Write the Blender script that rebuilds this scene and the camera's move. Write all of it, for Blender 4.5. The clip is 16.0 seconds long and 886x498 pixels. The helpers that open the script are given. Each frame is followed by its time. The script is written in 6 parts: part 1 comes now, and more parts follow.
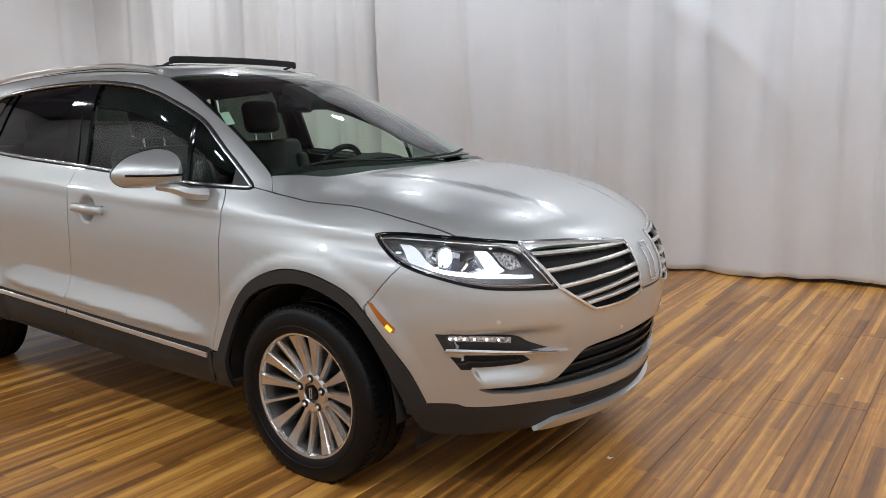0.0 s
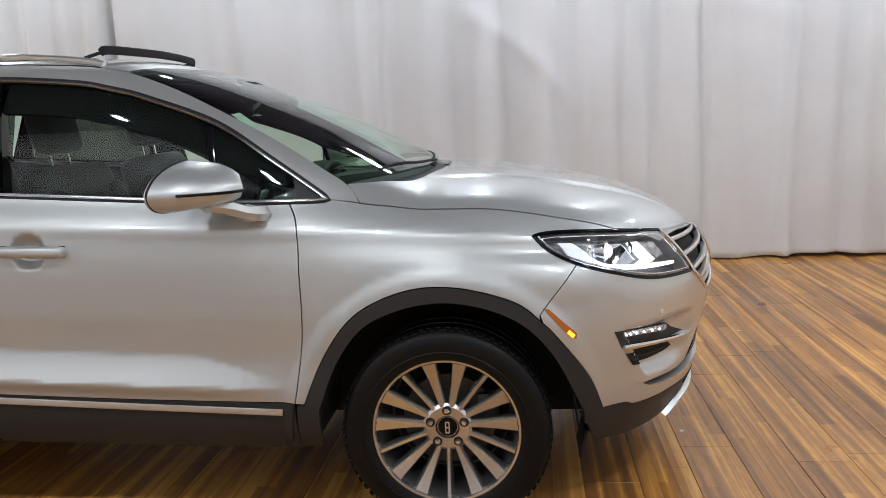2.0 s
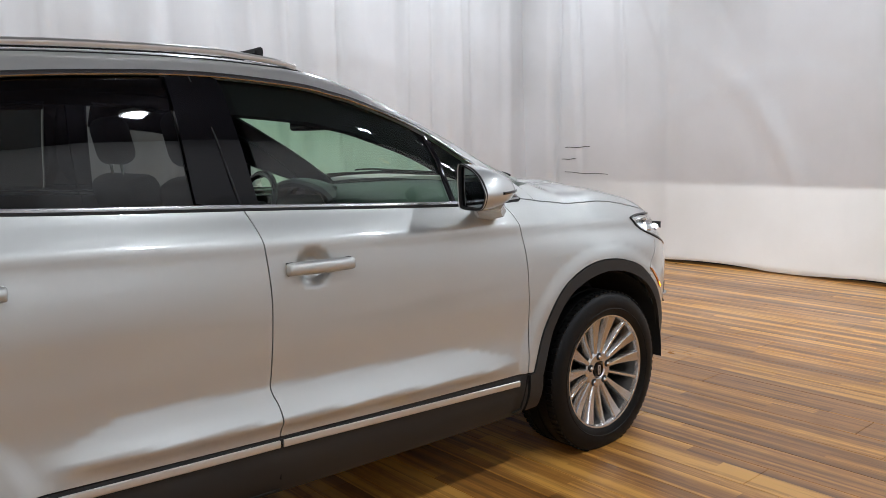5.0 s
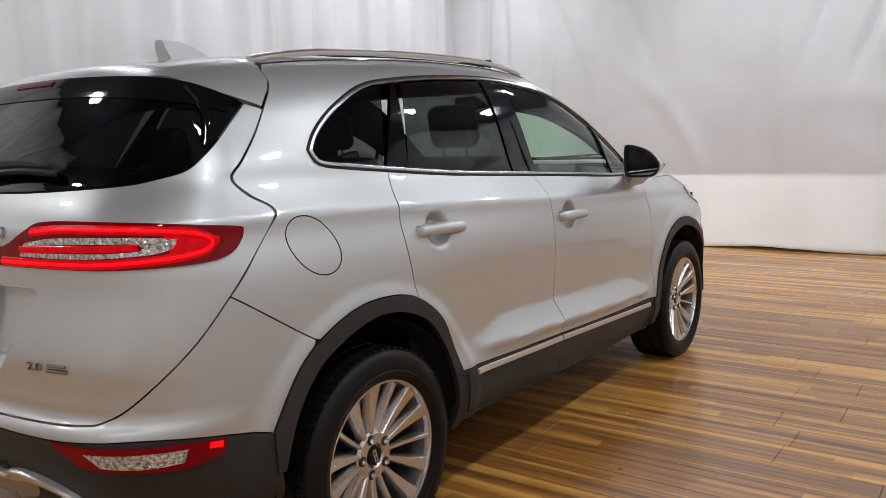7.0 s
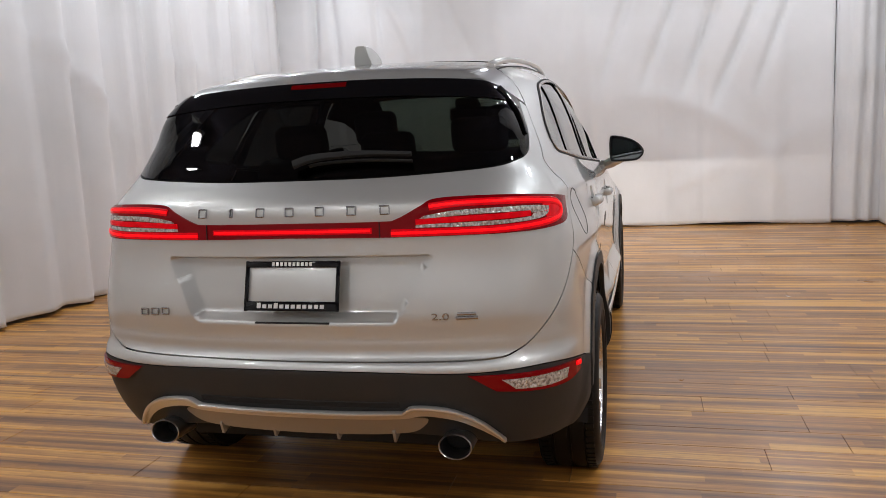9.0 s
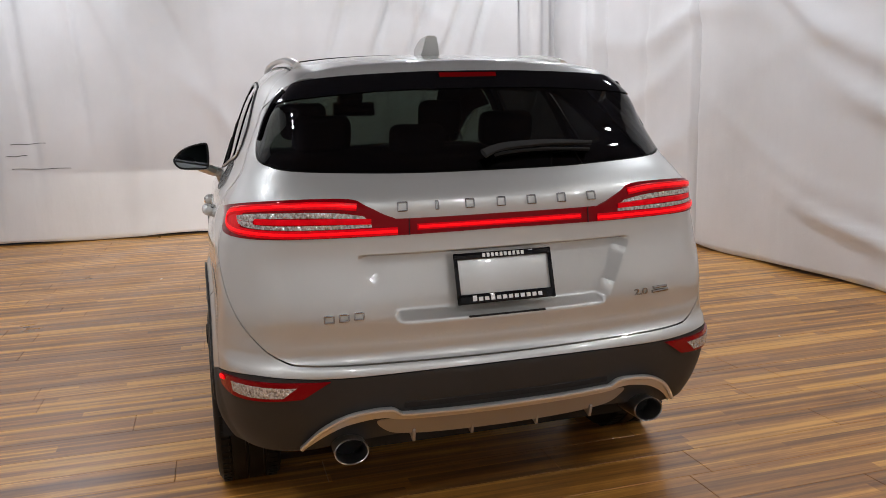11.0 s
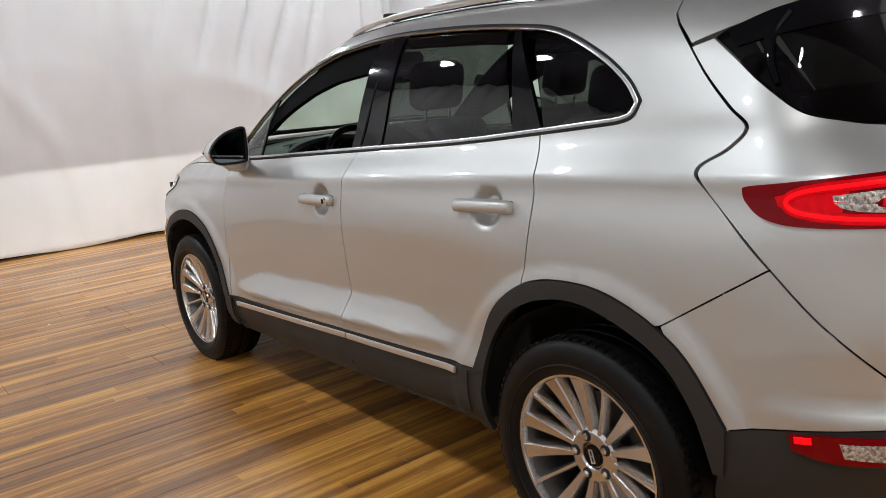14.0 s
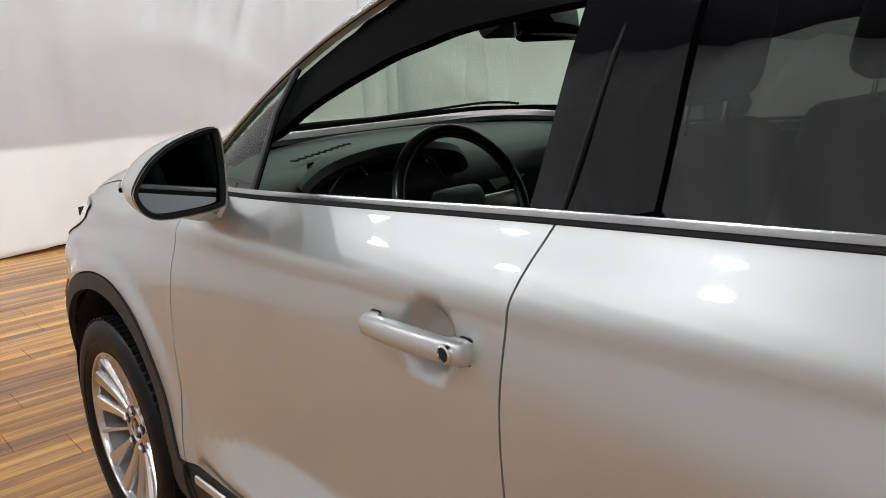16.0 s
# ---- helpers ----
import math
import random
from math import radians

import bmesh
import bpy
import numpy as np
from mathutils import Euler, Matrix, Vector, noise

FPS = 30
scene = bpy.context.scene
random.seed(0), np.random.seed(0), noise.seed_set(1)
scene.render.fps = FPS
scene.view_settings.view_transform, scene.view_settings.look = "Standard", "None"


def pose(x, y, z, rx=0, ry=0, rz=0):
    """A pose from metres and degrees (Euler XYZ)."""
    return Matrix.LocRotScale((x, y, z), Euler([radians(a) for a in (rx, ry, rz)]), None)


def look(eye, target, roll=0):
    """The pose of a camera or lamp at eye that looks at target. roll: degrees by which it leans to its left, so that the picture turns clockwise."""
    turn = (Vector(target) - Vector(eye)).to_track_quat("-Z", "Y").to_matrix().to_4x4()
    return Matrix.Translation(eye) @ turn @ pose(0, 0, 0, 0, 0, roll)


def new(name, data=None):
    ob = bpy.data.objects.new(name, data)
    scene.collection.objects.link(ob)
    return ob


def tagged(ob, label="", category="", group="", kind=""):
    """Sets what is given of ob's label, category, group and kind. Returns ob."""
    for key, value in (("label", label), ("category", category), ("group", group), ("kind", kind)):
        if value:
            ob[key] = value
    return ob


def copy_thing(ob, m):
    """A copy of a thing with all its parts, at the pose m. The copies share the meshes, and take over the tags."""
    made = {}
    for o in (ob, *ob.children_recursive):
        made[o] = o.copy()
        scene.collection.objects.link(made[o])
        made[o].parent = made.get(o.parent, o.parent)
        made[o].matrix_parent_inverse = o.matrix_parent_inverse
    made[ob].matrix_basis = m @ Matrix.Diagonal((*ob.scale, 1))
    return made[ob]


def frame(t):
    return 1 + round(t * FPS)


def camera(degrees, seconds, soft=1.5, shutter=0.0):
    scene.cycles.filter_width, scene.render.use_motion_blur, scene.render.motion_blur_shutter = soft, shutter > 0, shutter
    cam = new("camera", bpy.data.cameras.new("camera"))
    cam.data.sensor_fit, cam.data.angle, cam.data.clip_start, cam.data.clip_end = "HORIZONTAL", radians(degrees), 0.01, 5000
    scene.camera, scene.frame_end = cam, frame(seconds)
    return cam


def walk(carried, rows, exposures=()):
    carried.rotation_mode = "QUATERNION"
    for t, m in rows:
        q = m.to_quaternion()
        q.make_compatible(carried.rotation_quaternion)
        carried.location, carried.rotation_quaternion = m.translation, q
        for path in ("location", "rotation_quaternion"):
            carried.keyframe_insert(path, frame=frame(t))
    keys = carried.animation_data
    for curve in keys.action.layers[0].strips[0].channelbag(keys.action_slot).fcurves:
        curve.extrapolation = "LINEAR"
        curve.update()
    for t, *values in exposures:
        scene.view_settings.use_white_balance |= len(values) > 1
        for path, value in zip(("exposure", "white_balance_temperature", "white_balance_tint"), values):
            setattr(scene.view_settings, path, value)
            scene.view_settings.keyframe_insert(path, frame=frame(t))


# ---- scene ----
cam = camera(58.4, 16.0, soft=0.8)
PATH = [
    (0, (3.394, -2.878, 1.372), (2.26, -1.269, 1.02), -1.0),
    (0.5, (2.961, -3.119, 1.352), (2.032, -1.382, 1.001), -1.3),
    (1, (2.501, -3.228, 1.345), (1.82, -1.381, 0.992), -1.6),
    (1.5, (2.078, -3.306, 1.345), (1.624, -1.388, 1.008), -2.1),
    (2, (1.624, -3.292, 1.341), (1.409, -1.333, 1.0), -2.5),
    (2.5, (1.105, -3.303, 1.352), (1.177, -1.335, 1.002), -1.9),
    (3, (0.641, -3.201, 1.366), (1.04, -1.274, 1.011), -1.2),
    (5.5, (-1.751, -2.827, 1.302), (-0.358, -1.418, 1.035), -1.5),
    (6, (-2.224, -2.72, 1.284), (-0.758, -1.385, 1.024), -1.4),
    (6.5, (-2.685, -2.578, 1.28), (-1.147, -1.328, 1.016), -1.7),
    (7, (-3.103, -2.402, 1.286), (-1.498, -1.242, 1.009), -1.8),
    (7.5, (-3.519, -2.153, 1.284), (-1.838, -1.107, 1.002), -2.4),
    (8, (-3.918, -1.857, 1.291), (-2.153, -0.967, 0.989), -2.8),
    (8.5, (-4.177, -1.473, 1.301), (-2.333, -0.766, 0.982), -2.8),
    (9, (-4.392, -1.071, 1.315), (-2.479, -0.573, 1.016), -2.8),
    (11.5, (-4.412, 1.3, 1.347), (-2.575, 0.588, 1.003), -1.5),
    (12, (-4.255, 1.714, 1.344), (-2.471, 0.88, 0.992), -1.9),
    (12.5, (-3.941, 2.049, 1.35), (-2.249, 1.049, 0.976), -3.5),
    (13, (-3.561, 2.298, 1.356), (-1.965, 1.157, 0.967), -5.2),
    (13.5, (-3.143, 2.367, 1.352), (-1.592, 1.169, 0.953), -5.1),
    (14, (-2.696, 2.348, 1.352), (-1.149, 1.151, 0.937), -4.6),
    (14.5, (-2.288, 2.234, 1.367), (-0.743, 1.041, 0.93), -4.8),
    (15, (-1.819, 2.059, 1.357), (-0.294, 0.843, 0.914), -4.3),
    (15.5, (-1.321, 1.808, 1.351), (0.172, 0.558, 0.894), -3.6),
    (16, (-0.868, 1.542, 1.34), (0.602, 0.274, 0.861), -2.9),
]
EXPOSURES = [
    (0, 0.05, 6300, 10),
    (2.5, 0.09, 6300, 10),
    (6, -0.04, 6320, 10),
    (8.5, -0.05, 6560, 13),
    (13, 0.0, 6560, 12),
    (15, 0.12, 6520, 10),
    (16, 0.10, 6520, 10),
]
walk(cam, [(t, look(eye, target, roll)) for t, eye, target, roll in PATH], EXPOSURES)

# ---- exposure and light ----
world = bpy.data.worlds.new("world")
scene.world = world
world.use_nodes = True
world.node_tree.nodes["Background"].inputs["Color"].default_value = (0.55, 0.56, 0.62, 1)
world.node_tree.nodes["Background"].inputs["Strength"].default_value = 0.02

WALL_F, WALL_L, WALL_R, WALL_B, CEIL = 5.68, 3.62, -3.68, -7.0, 3.75
# The last three lamps are added, unseen, to brighten tailgate and front bumper.
LAMPS = [(x, -2.65) for x in (-4.9, -2.9, -1.1, 0.7, 2.7, 4.6)] + [(x, 2.55) for x in (-4.8, -2.6, -0.6, 1.4, 3.0, 4.6)] + [(-5.6, -0.9), (-5.3, 1.0), (4.4, 0.0), (3.9, -1.3)]
LAMP_W, SIDE_FILL_W, BEAM_W, LIGHT = 13.2, 11.0, 165, (0.93, 1.0, 1.07)

REAR_LIGHT = (0.96, 1.0, 1.02)


# ---- materials ----
def material(name, color, rough=0.5, metal=0.0, **more):
    m = bpy.data.materials.new(name)
    m.use_nodes = True
    b = m.node_tree.nodes["Principled BSDF"]
    b.inputs["Base Color"].default_value = (*color, 1)
    b.inputs["Roughness"].default_value = rough
    b.inputs["Metallic"].default_value = metal
    for key, value in more.items():
        b.inputs[key.replace("_", " ")].default_value = value
    return m


def noise_node(m, scale, detail=4, stretch=(1, 1, 1), coords="Object"):
    nt = m.node_tree
    tc = nt.nodes.new("ShaderNodeTexCoord")
    mp = nt.nodes.new("ShaderNodeMapping")
    mp.inputs["Scale"].default_value = stretch
    n = nt.nodes.new("ShaderNodeTexNoise")
    n.inputs["Scale"].default_value = scale
    n.inputs["Detail"].default_value = detail
    nt.links.new(tc.outputs[coords], mp.inputs["Vector"])
    nt.links.new(mp.outputs["Vector"], n.inputs["Vector"])
    return n


def ramp(m, source, stops):
    r = m.node_tree.nodes.new("ShaderNodeValToRGB")
    e = r.color_ramp.elements
    while len(e) < len(stops):
        e.new(0.5)
    for el, (pos, col) in zip(e, stops):
        el.position, el.color = pos, (*col, 1)
    m.node_tree.links.new(source, r.inputs["Fac"])
    return r


def bump(m, source, strength, distance):
    b = m.node_tree.nodes.new("ShaderNodeBump")
    b.inputs["Strength"].default_value, b.inputs["Distance"].default_value = strength, distance
    m.node_tree.links.new(source, b.inputs["Height"])
    m.node_tree.links.new(b.outputs["Normal"], m.node_tree.nodes["Principled BSDF"].inputs["Normal"])
    return b


def vary(m, fac, socket, lo, hi):
    r = m.node_tree.nodes.new("ShaderNodeMapRange")
    r.inputs["To Min"].default_value, r.inputs["To Max"].default_value = lo, hi
    m.node_tree.links.new(fac, r.inputs["Value"])
    m.node_tree.links.new(r.outputs["Result"], m.node_tree.nodes["Principled BSDF"].inputs[socket])


def glass(name, tint, gloss=1.0, facing=0.07):
    m = bpy.data.materials.new(name)
    m.use_nodes = True
    nt = m.node_tree
    nt.nodes.remove(nt.nodes["Principled BSDF"])
    t = nt.nodes.new("ShaderNodeBsdfTransparent")
    g = nt.nodes.new("ShaderNodeBsdfGlossy")
    w = nt.nodes.new("ShaderNodeLayerWeight")
    w.inputs["Blend"].default_value = 0.5
    power = nt.nodes.new("ShaderNodeMath")
    power.operation = "POWER"
    power.inputs[1].default_value = 5.0
    f = nt.nodes.new("ShaderNodeMath")
    f.operation = "MULTIPLY_ADD"
    f.inputs[1].default_value, f.inputs[2].default_value = 1 - facing, facing
    nt.links.new(w.outputs["Facing"], power.inputs[0])
    nt.links.new(power.outputs[0], f.inputs[0])
    mix = nt.nodes.new("ShaderNodeMixShader")
    t.inputs["Color"].default_value = (*tint, 1)
    g.inputs["Roughness"].default_value = 0.01
    g.inputs["Color"].default_value = (gloss, gloss, gloss, 1)
    nt.links.new(f.outputs[0], mix.inputs[0])
    nt.links.new(t.outputs[0], mix.inputs[1])
    nt.links.new(g.outputs[0], mix.inputs[2])
    nt.links.new(mix.outputs[0], nt.nodes["Material Output"].inputs["Surface"])
    return m


def glow(name, color, strength, base=(0.3, 0.3, 0.3), rough=0.2):
    return material(name, base, rough, Emission_Color=(*color, 1), Emission_Strength=strength)


paint = material("silver_paint", (0.566, 0.574, 0.554), 0.37, 0.60, Coat_Weight=1.0, Coat_Roughness=0.012, Coat_IOR=1.7)
n = noise_node(paint, 900, 2)
bump(paint, n.outputs["Fac"], 0.05, 0.0004)
vary(paint, noise_node(paint, 3.0, 5).outputs["Fac"], "Roughness", 0.365, 0.395)
cladding = material("dark_plastic", (0.021, 0.021, 0.0205), 0.48, Specular_IOR_Level=0.5)
bump(cladding, noise_node(cladding, 1400, 2).outputs["Fac"], 0.25, 0.0006)
vary(cladding, noise_node(cladding, 6, 4).outputs["Fac"], "Roughness", 0.45, 0.65)
chrome = material("chrome", (0.82, 0.82, 0.82), 0.09, 1.0)
vary(chrome, noise_node(chrome, 30, 3).outputs["Fac"], "Roughness", 0.06, 0.16)
badge_metal = material("badge_metal", (0.36, 0.36, 0.37), 0.20, 1.0)
satin = material("satin_metal", (0.74, 0.72, 0.69), 0.36, 0.85)
alloy = material("machined_alloy", (0.66, 0.65, 0.635), 0.2, 0.94)
vary(alloy, noise_node(alloy, 40, 4).outputs["Fac"], "Roughness", 0.17, 0.27)
# silver barrel given a dark colour, for the shade between the spokes
alloy_shaded = material("shaded_barrel_alloy", (0.12, 0.118, 0.115), 0.35, 0.7)
alloy_dark = material("brake_metal", (0.11, 0.107, 0.104), 0.45, 0.9)
rubber = material("tyre_rubber", (0.004, 0.004, 0.004), 0.34, 0.0, Specular_IOR_Level=0.24)
bump(rubber, noise_node(rubber, 260, 4).outputs["Fac"], 0.25, 0.001)
vary(rubber, noise_node(rubber, 9, 5).outputs["Fac"], "Roughness", 0.38, 0.6)
black_gloss = material("gloss_black", (0.004, 0.004, 0.005), 0.05, 0.0, Specular_IOR_Level=0.28)
black = material("matt_black", (0.008, 0.008, 0.008), 0.8)
leather = material("charcoal_leather", (0.009, 0.0085, 0.008), 0.5, Specular_IOR_Level=0.3)
bump(leather, noise_node(leather, 320, 3).outputs["Fac"], 0.3, 0.0012)
trim_soft = material("dash_plastic", (0.013, 0.0135, 0.014), 0.55)
bump(trim_soft, noise_node(trim_soft, 500, 3).outputs["Fac"], 0.25, 0.0008)
clear_glass = glass("clear_glass", (0.68, 0.86, 0.72), 1.0, 0.05)
tint_glass = glass("privacy_glass", (0.125, 0.135, 0.128), 1.0, 0.045)
rear_glass_dark = glass("dark_rear_glass", (0.055, 0.060, 0.057), 1.0, 0.04)
lens_glass = glass("lamp_lens", (0.93, 0.95, 0.97))
red_lens = glow("red_lens", (1.0, 0.001, 0.010), 0.06, (0.10, 0.001, 0.003), 0.05)
red_lens.node_tree.nodes["Principled BSDF"].inputs["Specular IOR Level"].default_value = 0.2
red_soft = glow("red_guide_body", (1.0, 0.001, 0.008), 0.42, (0.2, 0.001, 0.003), 0.25)
vary(red_soft, noise_node(red_soft, 45, 3).outputs["Fac"], "Emission Strength", 0.18, 0.62)
red_dim = glow("dim_red_lens", (1.0, 0.002, 0.005), 0.02, (0.10, 0.001, 0.002), 0.1)
red_lit = glow("red_light_guide", (1.0, 0.004, 0.008), 1.0, (0.3, 0.002, 0.003), 0.25)
for m in (red_soft, red_dim, red_lit):
    m.node_tree.nodes["Principled BSDF"].inputs["Specular IOR Level"].default_value = 0.12
lamp_clear = material("faceted_clear_lens", (0.6, 0.6, 0.6), 0.12, 0.6)
n = noise_node(lamp_clear, 120, 2, (1, 1, 0.8))
bump(lamp_clear, n.outputs["Fac"], 0.9, 0.012)
# light and dark glints of the facets are put into the base colour
r = ramp(lamp_clear, n.outputs["Fac"], [(0.34, (0.30, 0.28, 0.27)), (0.58, (0.74, 0.73, 0.72))])
lamp_clear.node_tree.links.new(r.outputs["Color"], lamp_clear.node_tree.nodes["Principled BSDF"].inputs["Base Color"])
amber = glow("amber_lens", (1.0, 0.26, 0.005), 0.05, (0.36, 0.10, 0.006), 0.12)
amber_lit = glow("amber_light", (1.0, 0.36, 0.02), 2.2, (0.7, 0.25, 0.02), 0.2)
led_white = glow("white_led", (0.92, 0.96, 1.0), 2.2, (0.8, 0.8, 0.8))
led_soft = glow("soft_white_led", (0.95, 0.97, 1.0), 0.50, (0.75, 0.77, 0.8), 0.25)
led_fin = glow("lit_reflector", (0.93, 0.96, 1.0), 1.1, (0.8, 0.8, 0.8), 0.2)
lamp_housing = material("lamp_housing", (0.16, 0.165, 0.17), 0.28, 0.7)
lamp_bulb = glow("ceiling_lamp_diffuser", (1.0, 0.98, 0.95), 22.0, (0.8, 0.8, 0.8))
white_plastic = material("white_plastic", (0.75, 0.75, 0.75), 0.5)
bulb_inner = material("lamp_reflector", (0.8, 0.82, 0.85), 0.08, 1.0)

cloth = material("white_drape", (0.72, 0.715, 0.71), 0.9, Sheen_Weight=0.15)
n1, n2 = noise_node(cloth, 0.9, 6), noise_node(cloth, 420, 2)
r = ramp(cloth, n1.outputs["Fac"], [(0.30, (0.66, 0.657, 0.653)), (0.60, (0.745, 0.745, 0.75))])
cloth.node_tree.links.new(r.outputs["Color"], cloth.node_tree.nodes["Principled BSDF"].inputs["Base Color"])
n3 = noise_node(cloth, 5, 6, (1, 1, 0.35))
add = cloth.node_tree.nodes.new("ShaderNodeMath")
add.operation = "MULTIPLY_ADD"
add.inputs[1].default_value = 0.06
cloth.node_tree.links.new(n2.outputs["Fac"], add.inputs[0])
cloth.node_tree.links.new(n3.outputs["Fac"], add.inputs[2])
bump(cloth, add.outputs[0], 0.35, 0.02)

ceiling_mat = material("dark_ceiling", (0.13, 0.122, 0.158), 0.9)
vary(ceiling_mat, noise_node(ceiling_mat, 2, 3).outputs["Fac"], "Roughness", 0.8, 1.0)

# laminate: each plank carries three rows of staves of differing tone, with grain along y
wood = material("laminate_planks", (0.3, 0.15, 0.05), 0.34, Coat_Weight=0.3, Coat_Roughness=0.2)
nt = wood.node_tree


def calc(op, a, b=0.0, c=0.0):
    node = nt.nodes.new("ShaderNodeMath")
    node.operation = op
    for i, v in enumerate((a, b, c)):
        if isinstance(v, (int, float)):
            node.inputs[i].default_value = v
        else:
            nt.links.new(v, node.inputs[i])
    return node.outputs[0]


def scatter(a, b):
    comb = nt.nodes.new("ShaderNodeCombineXYZ")
    for i, v in enumerate((a, b)):
        if isinstance(v, (int, float)):
            comb.inputs[i].default_value = v
        else:
            nt.links.new(v, comb.inputs[i])
    wn = nt.nodes.new("ShaderNodeTexWhiteNoise")
    wn.noise_dimensions = "2D"
    nt.links.new(comb.outputs[0], wn.inputs["Vector"])
    return wn.outputs["Value"]


def grain(sx, sy, detail, distort, vec):
    mp = nt.nodes.new("ShaderNodeMapping")
    mp.inputs["Scale"].default_value = (sx, sy, 1)
    n = nt.nodes.new("ShaderNodeTexNoise")
    n.inputs["Scale"].default_value, n.inputs["Detail"].default_value, n.inputs["Distortion"].default_value = 1.0, detail, distort
    nt.links.new(vec, mp.inputs["Vector"])
    nt.links.new(mp.outputs[0], n.inputs["Vector"])
    return n.outputs["Fac"]


geo = nt.nodes.new("ShaderNodeNewGeometry")
oi = nt.nodes.new("ShaderNodeObjectInfo")
sep = nt.nodes.new("ShaderNodeSeparateXYZ")
nt.links.new(geo.outputs["Position"], sep.inputs[0])
rnd = calc("ADD", oi.outputs["Random"], geo.outputs["Random Per Island"])
across = calc("MULTIPLY_ADD", sep.outputs["X"], 15.0, 100.0 * 15.0)
row = calc("FLOOR", across)
along = calc("ADD", calc("MULTIPLY", sep.outputs["Y"], 0.85), calc("MULTIPLY", scatter(row, 3.7), 9.0))
stave = scatter(row, calc("FLOOR", along))
cell_vec = nt.nodes.new("ShaderNodeCombineXYZ")
nt.links.new(calc("MULTIPLY_ADD", stave, 23.0, sep.outputs["X"]), cell_vec.inputs[0])
nt.links.new(calc("MULTIPLY_ADD", stave, 41.0, sep.outputs["Y"]), cell_vec.inputs[1])
fine = grain(90, 2.6, 5, 0.8, cell_vec.outputs[0])
soft_bands = grain(15, 0.30, 2, 0.3, geo.outputs["Position"])
knots = grain(16, 5.0, 3, 2.2, cell_vec.outputs[0])
# tone: the stave's own, a soft slope across it, bands and grain
slope = calc("MULTIPLY", calc("SUBTRACT", calc("FRACT", across), 0.5), calc("SUBTRACT", scatter(calc("FLOOR", along), row), 0.5))
tone = calc("MULTIPLY_ADD", stave, 0.16, calc("MULTIPLY", slope, 0.30))
tone = calc("MULTIPLY_ADD", soft_bands, 0.62, tone)
tone = calc("MULTIPLY_ADD", grain(36, 0.55, 2, 0.4, geo.outputs["Position"]), 0.36, tone)
tone = calc("MULTIPLY_ADD", fine, 0.20, tone)
tone = calc("MULTIPLY_ADD", knots, 0.12, tone)
tone = calc("MULTIPLY_ADD", rnd, 0.05, tone)
r = ramp(wood, tone, [(0.57, (0.150, 0.060, 0.016)), (0.69, (0.27, 0.113, 0.026)), (0.80, (0.45, 0.193, 0.037)), (0.93, (0.76, 0.39, 0.083))])
nt.links.new(r.outputs["Color"], nt.nodes["Principled BSDF"].inputs["Base Color"])
bump(wood, fine, 0.10, 0.002)
scuff = noise_node(wood, 1.7, 8)
nt.links.new(geo.outputs["Position"], scuff.inputs["Vector"])
vary(wood, scuff.outputs["Fac"], "Roughness", 0.16, 0.54)
# pale dust and scuffs here and there
dust = noise_node(wood, 38, 3)
nt.links.new(geo.outputs["Position"], dust.inputs["Vector"])
dusty = ramp(wood, dust.outputs["Fac"], [(0.70, (0, 0, 0)), (0.78, (0.45, 0.45, 0.45))])
patch = ramp(wood, scuff.outputs["Fac"], [(0.50, (0, 0, 0)), (0.62, (1, 1, 1))])
blend = nt.nodes.new("ShaderNodeMix")
blend.data_type = "RGBA"
nt.links.new(calc("MULTIPLY", dusty.outputs["Color"], patch.outputs["Color"]), blend.inputs["Factor"])
nt.links.new(r.outputs["Color"], blend.inputs["A"])
blend.inputs["B"].default_value = (0.55, 0.47, 0.36, 1)
nt.links.new(blend.outputs["Result"], nt.nodes["Principled BSDF"].inputs["Base Color"])
joint = material("dark_joint", (0.02, 0.010, 0.005), 0.8)


# ---- mesh helpers ----
def mesh_object(name, verts, faces, mat, parent=None, label="", normals=None, smooth=True):
    me = bpy.data.meshes.new(name)
    me.from_pydata([tuple(map(float, v)) for v in verts], [], [tuple(map(int, f)) for f in faces])
    me.materials.append(mat)
    me.polygons.foreach_set("use_smooth", [smooth] * len(me.polygons))
    if normals is not None:
        me.normals_split_custom_set([tuple(map(float, v)) for v in normals])
    me.update()
    ob = new(name, me)
    ob.parent = parent
    return tagged(ob, label) if label else ob


def part(name, bm, mat, parent, label="", angle=35):
    bmesh.ops.recalc_face_normals(bm, faces=bm.faces)
    me = bpy.data.meshes.new(name)
    for e in bm.edges:
        e.smooth = len(e.link_faces) == 2 and e.calc_face_angle(3.2) < radians(angle)
    for f in bm.faces:
        f.smooth = True
    bm.to_mesh(me)
    bm.free()
    me.materials.append(mat)
    ob = new(name, me)
    ob.parent = parent
    return tagged(ob, label) if label else ob


def empty(name, m=None, parent=None):
    ob = new(name)
    if m is not None:
        ob.matrix_basis = m
    ob.parent = parent
    return ob


def box(bm, size, at=(0, 0, 0), bevel=0.0, turn=(0, 0, 0), seg=2):
    m = pose(*at, *turn) @ Matrix.Diagonal((*size, 1))
    vs = bmesh.ops.create_cube(bm, size=1, matrix=m)["verts"]
    if bevel:
        es = list({e for v in vs for e in v.link_edges})
        bmesh.ops.bevel(bm, geom=es, offset=bevel, segments=seg, affect="EDGES", profile=0.5)
    return bm


def boxed(size, at=(0, 0, 0), bevel=0.0, turn=(0, 0, 0), seg=2):
    return box(bmesh.new(), size, at, bevel, turn, seg)


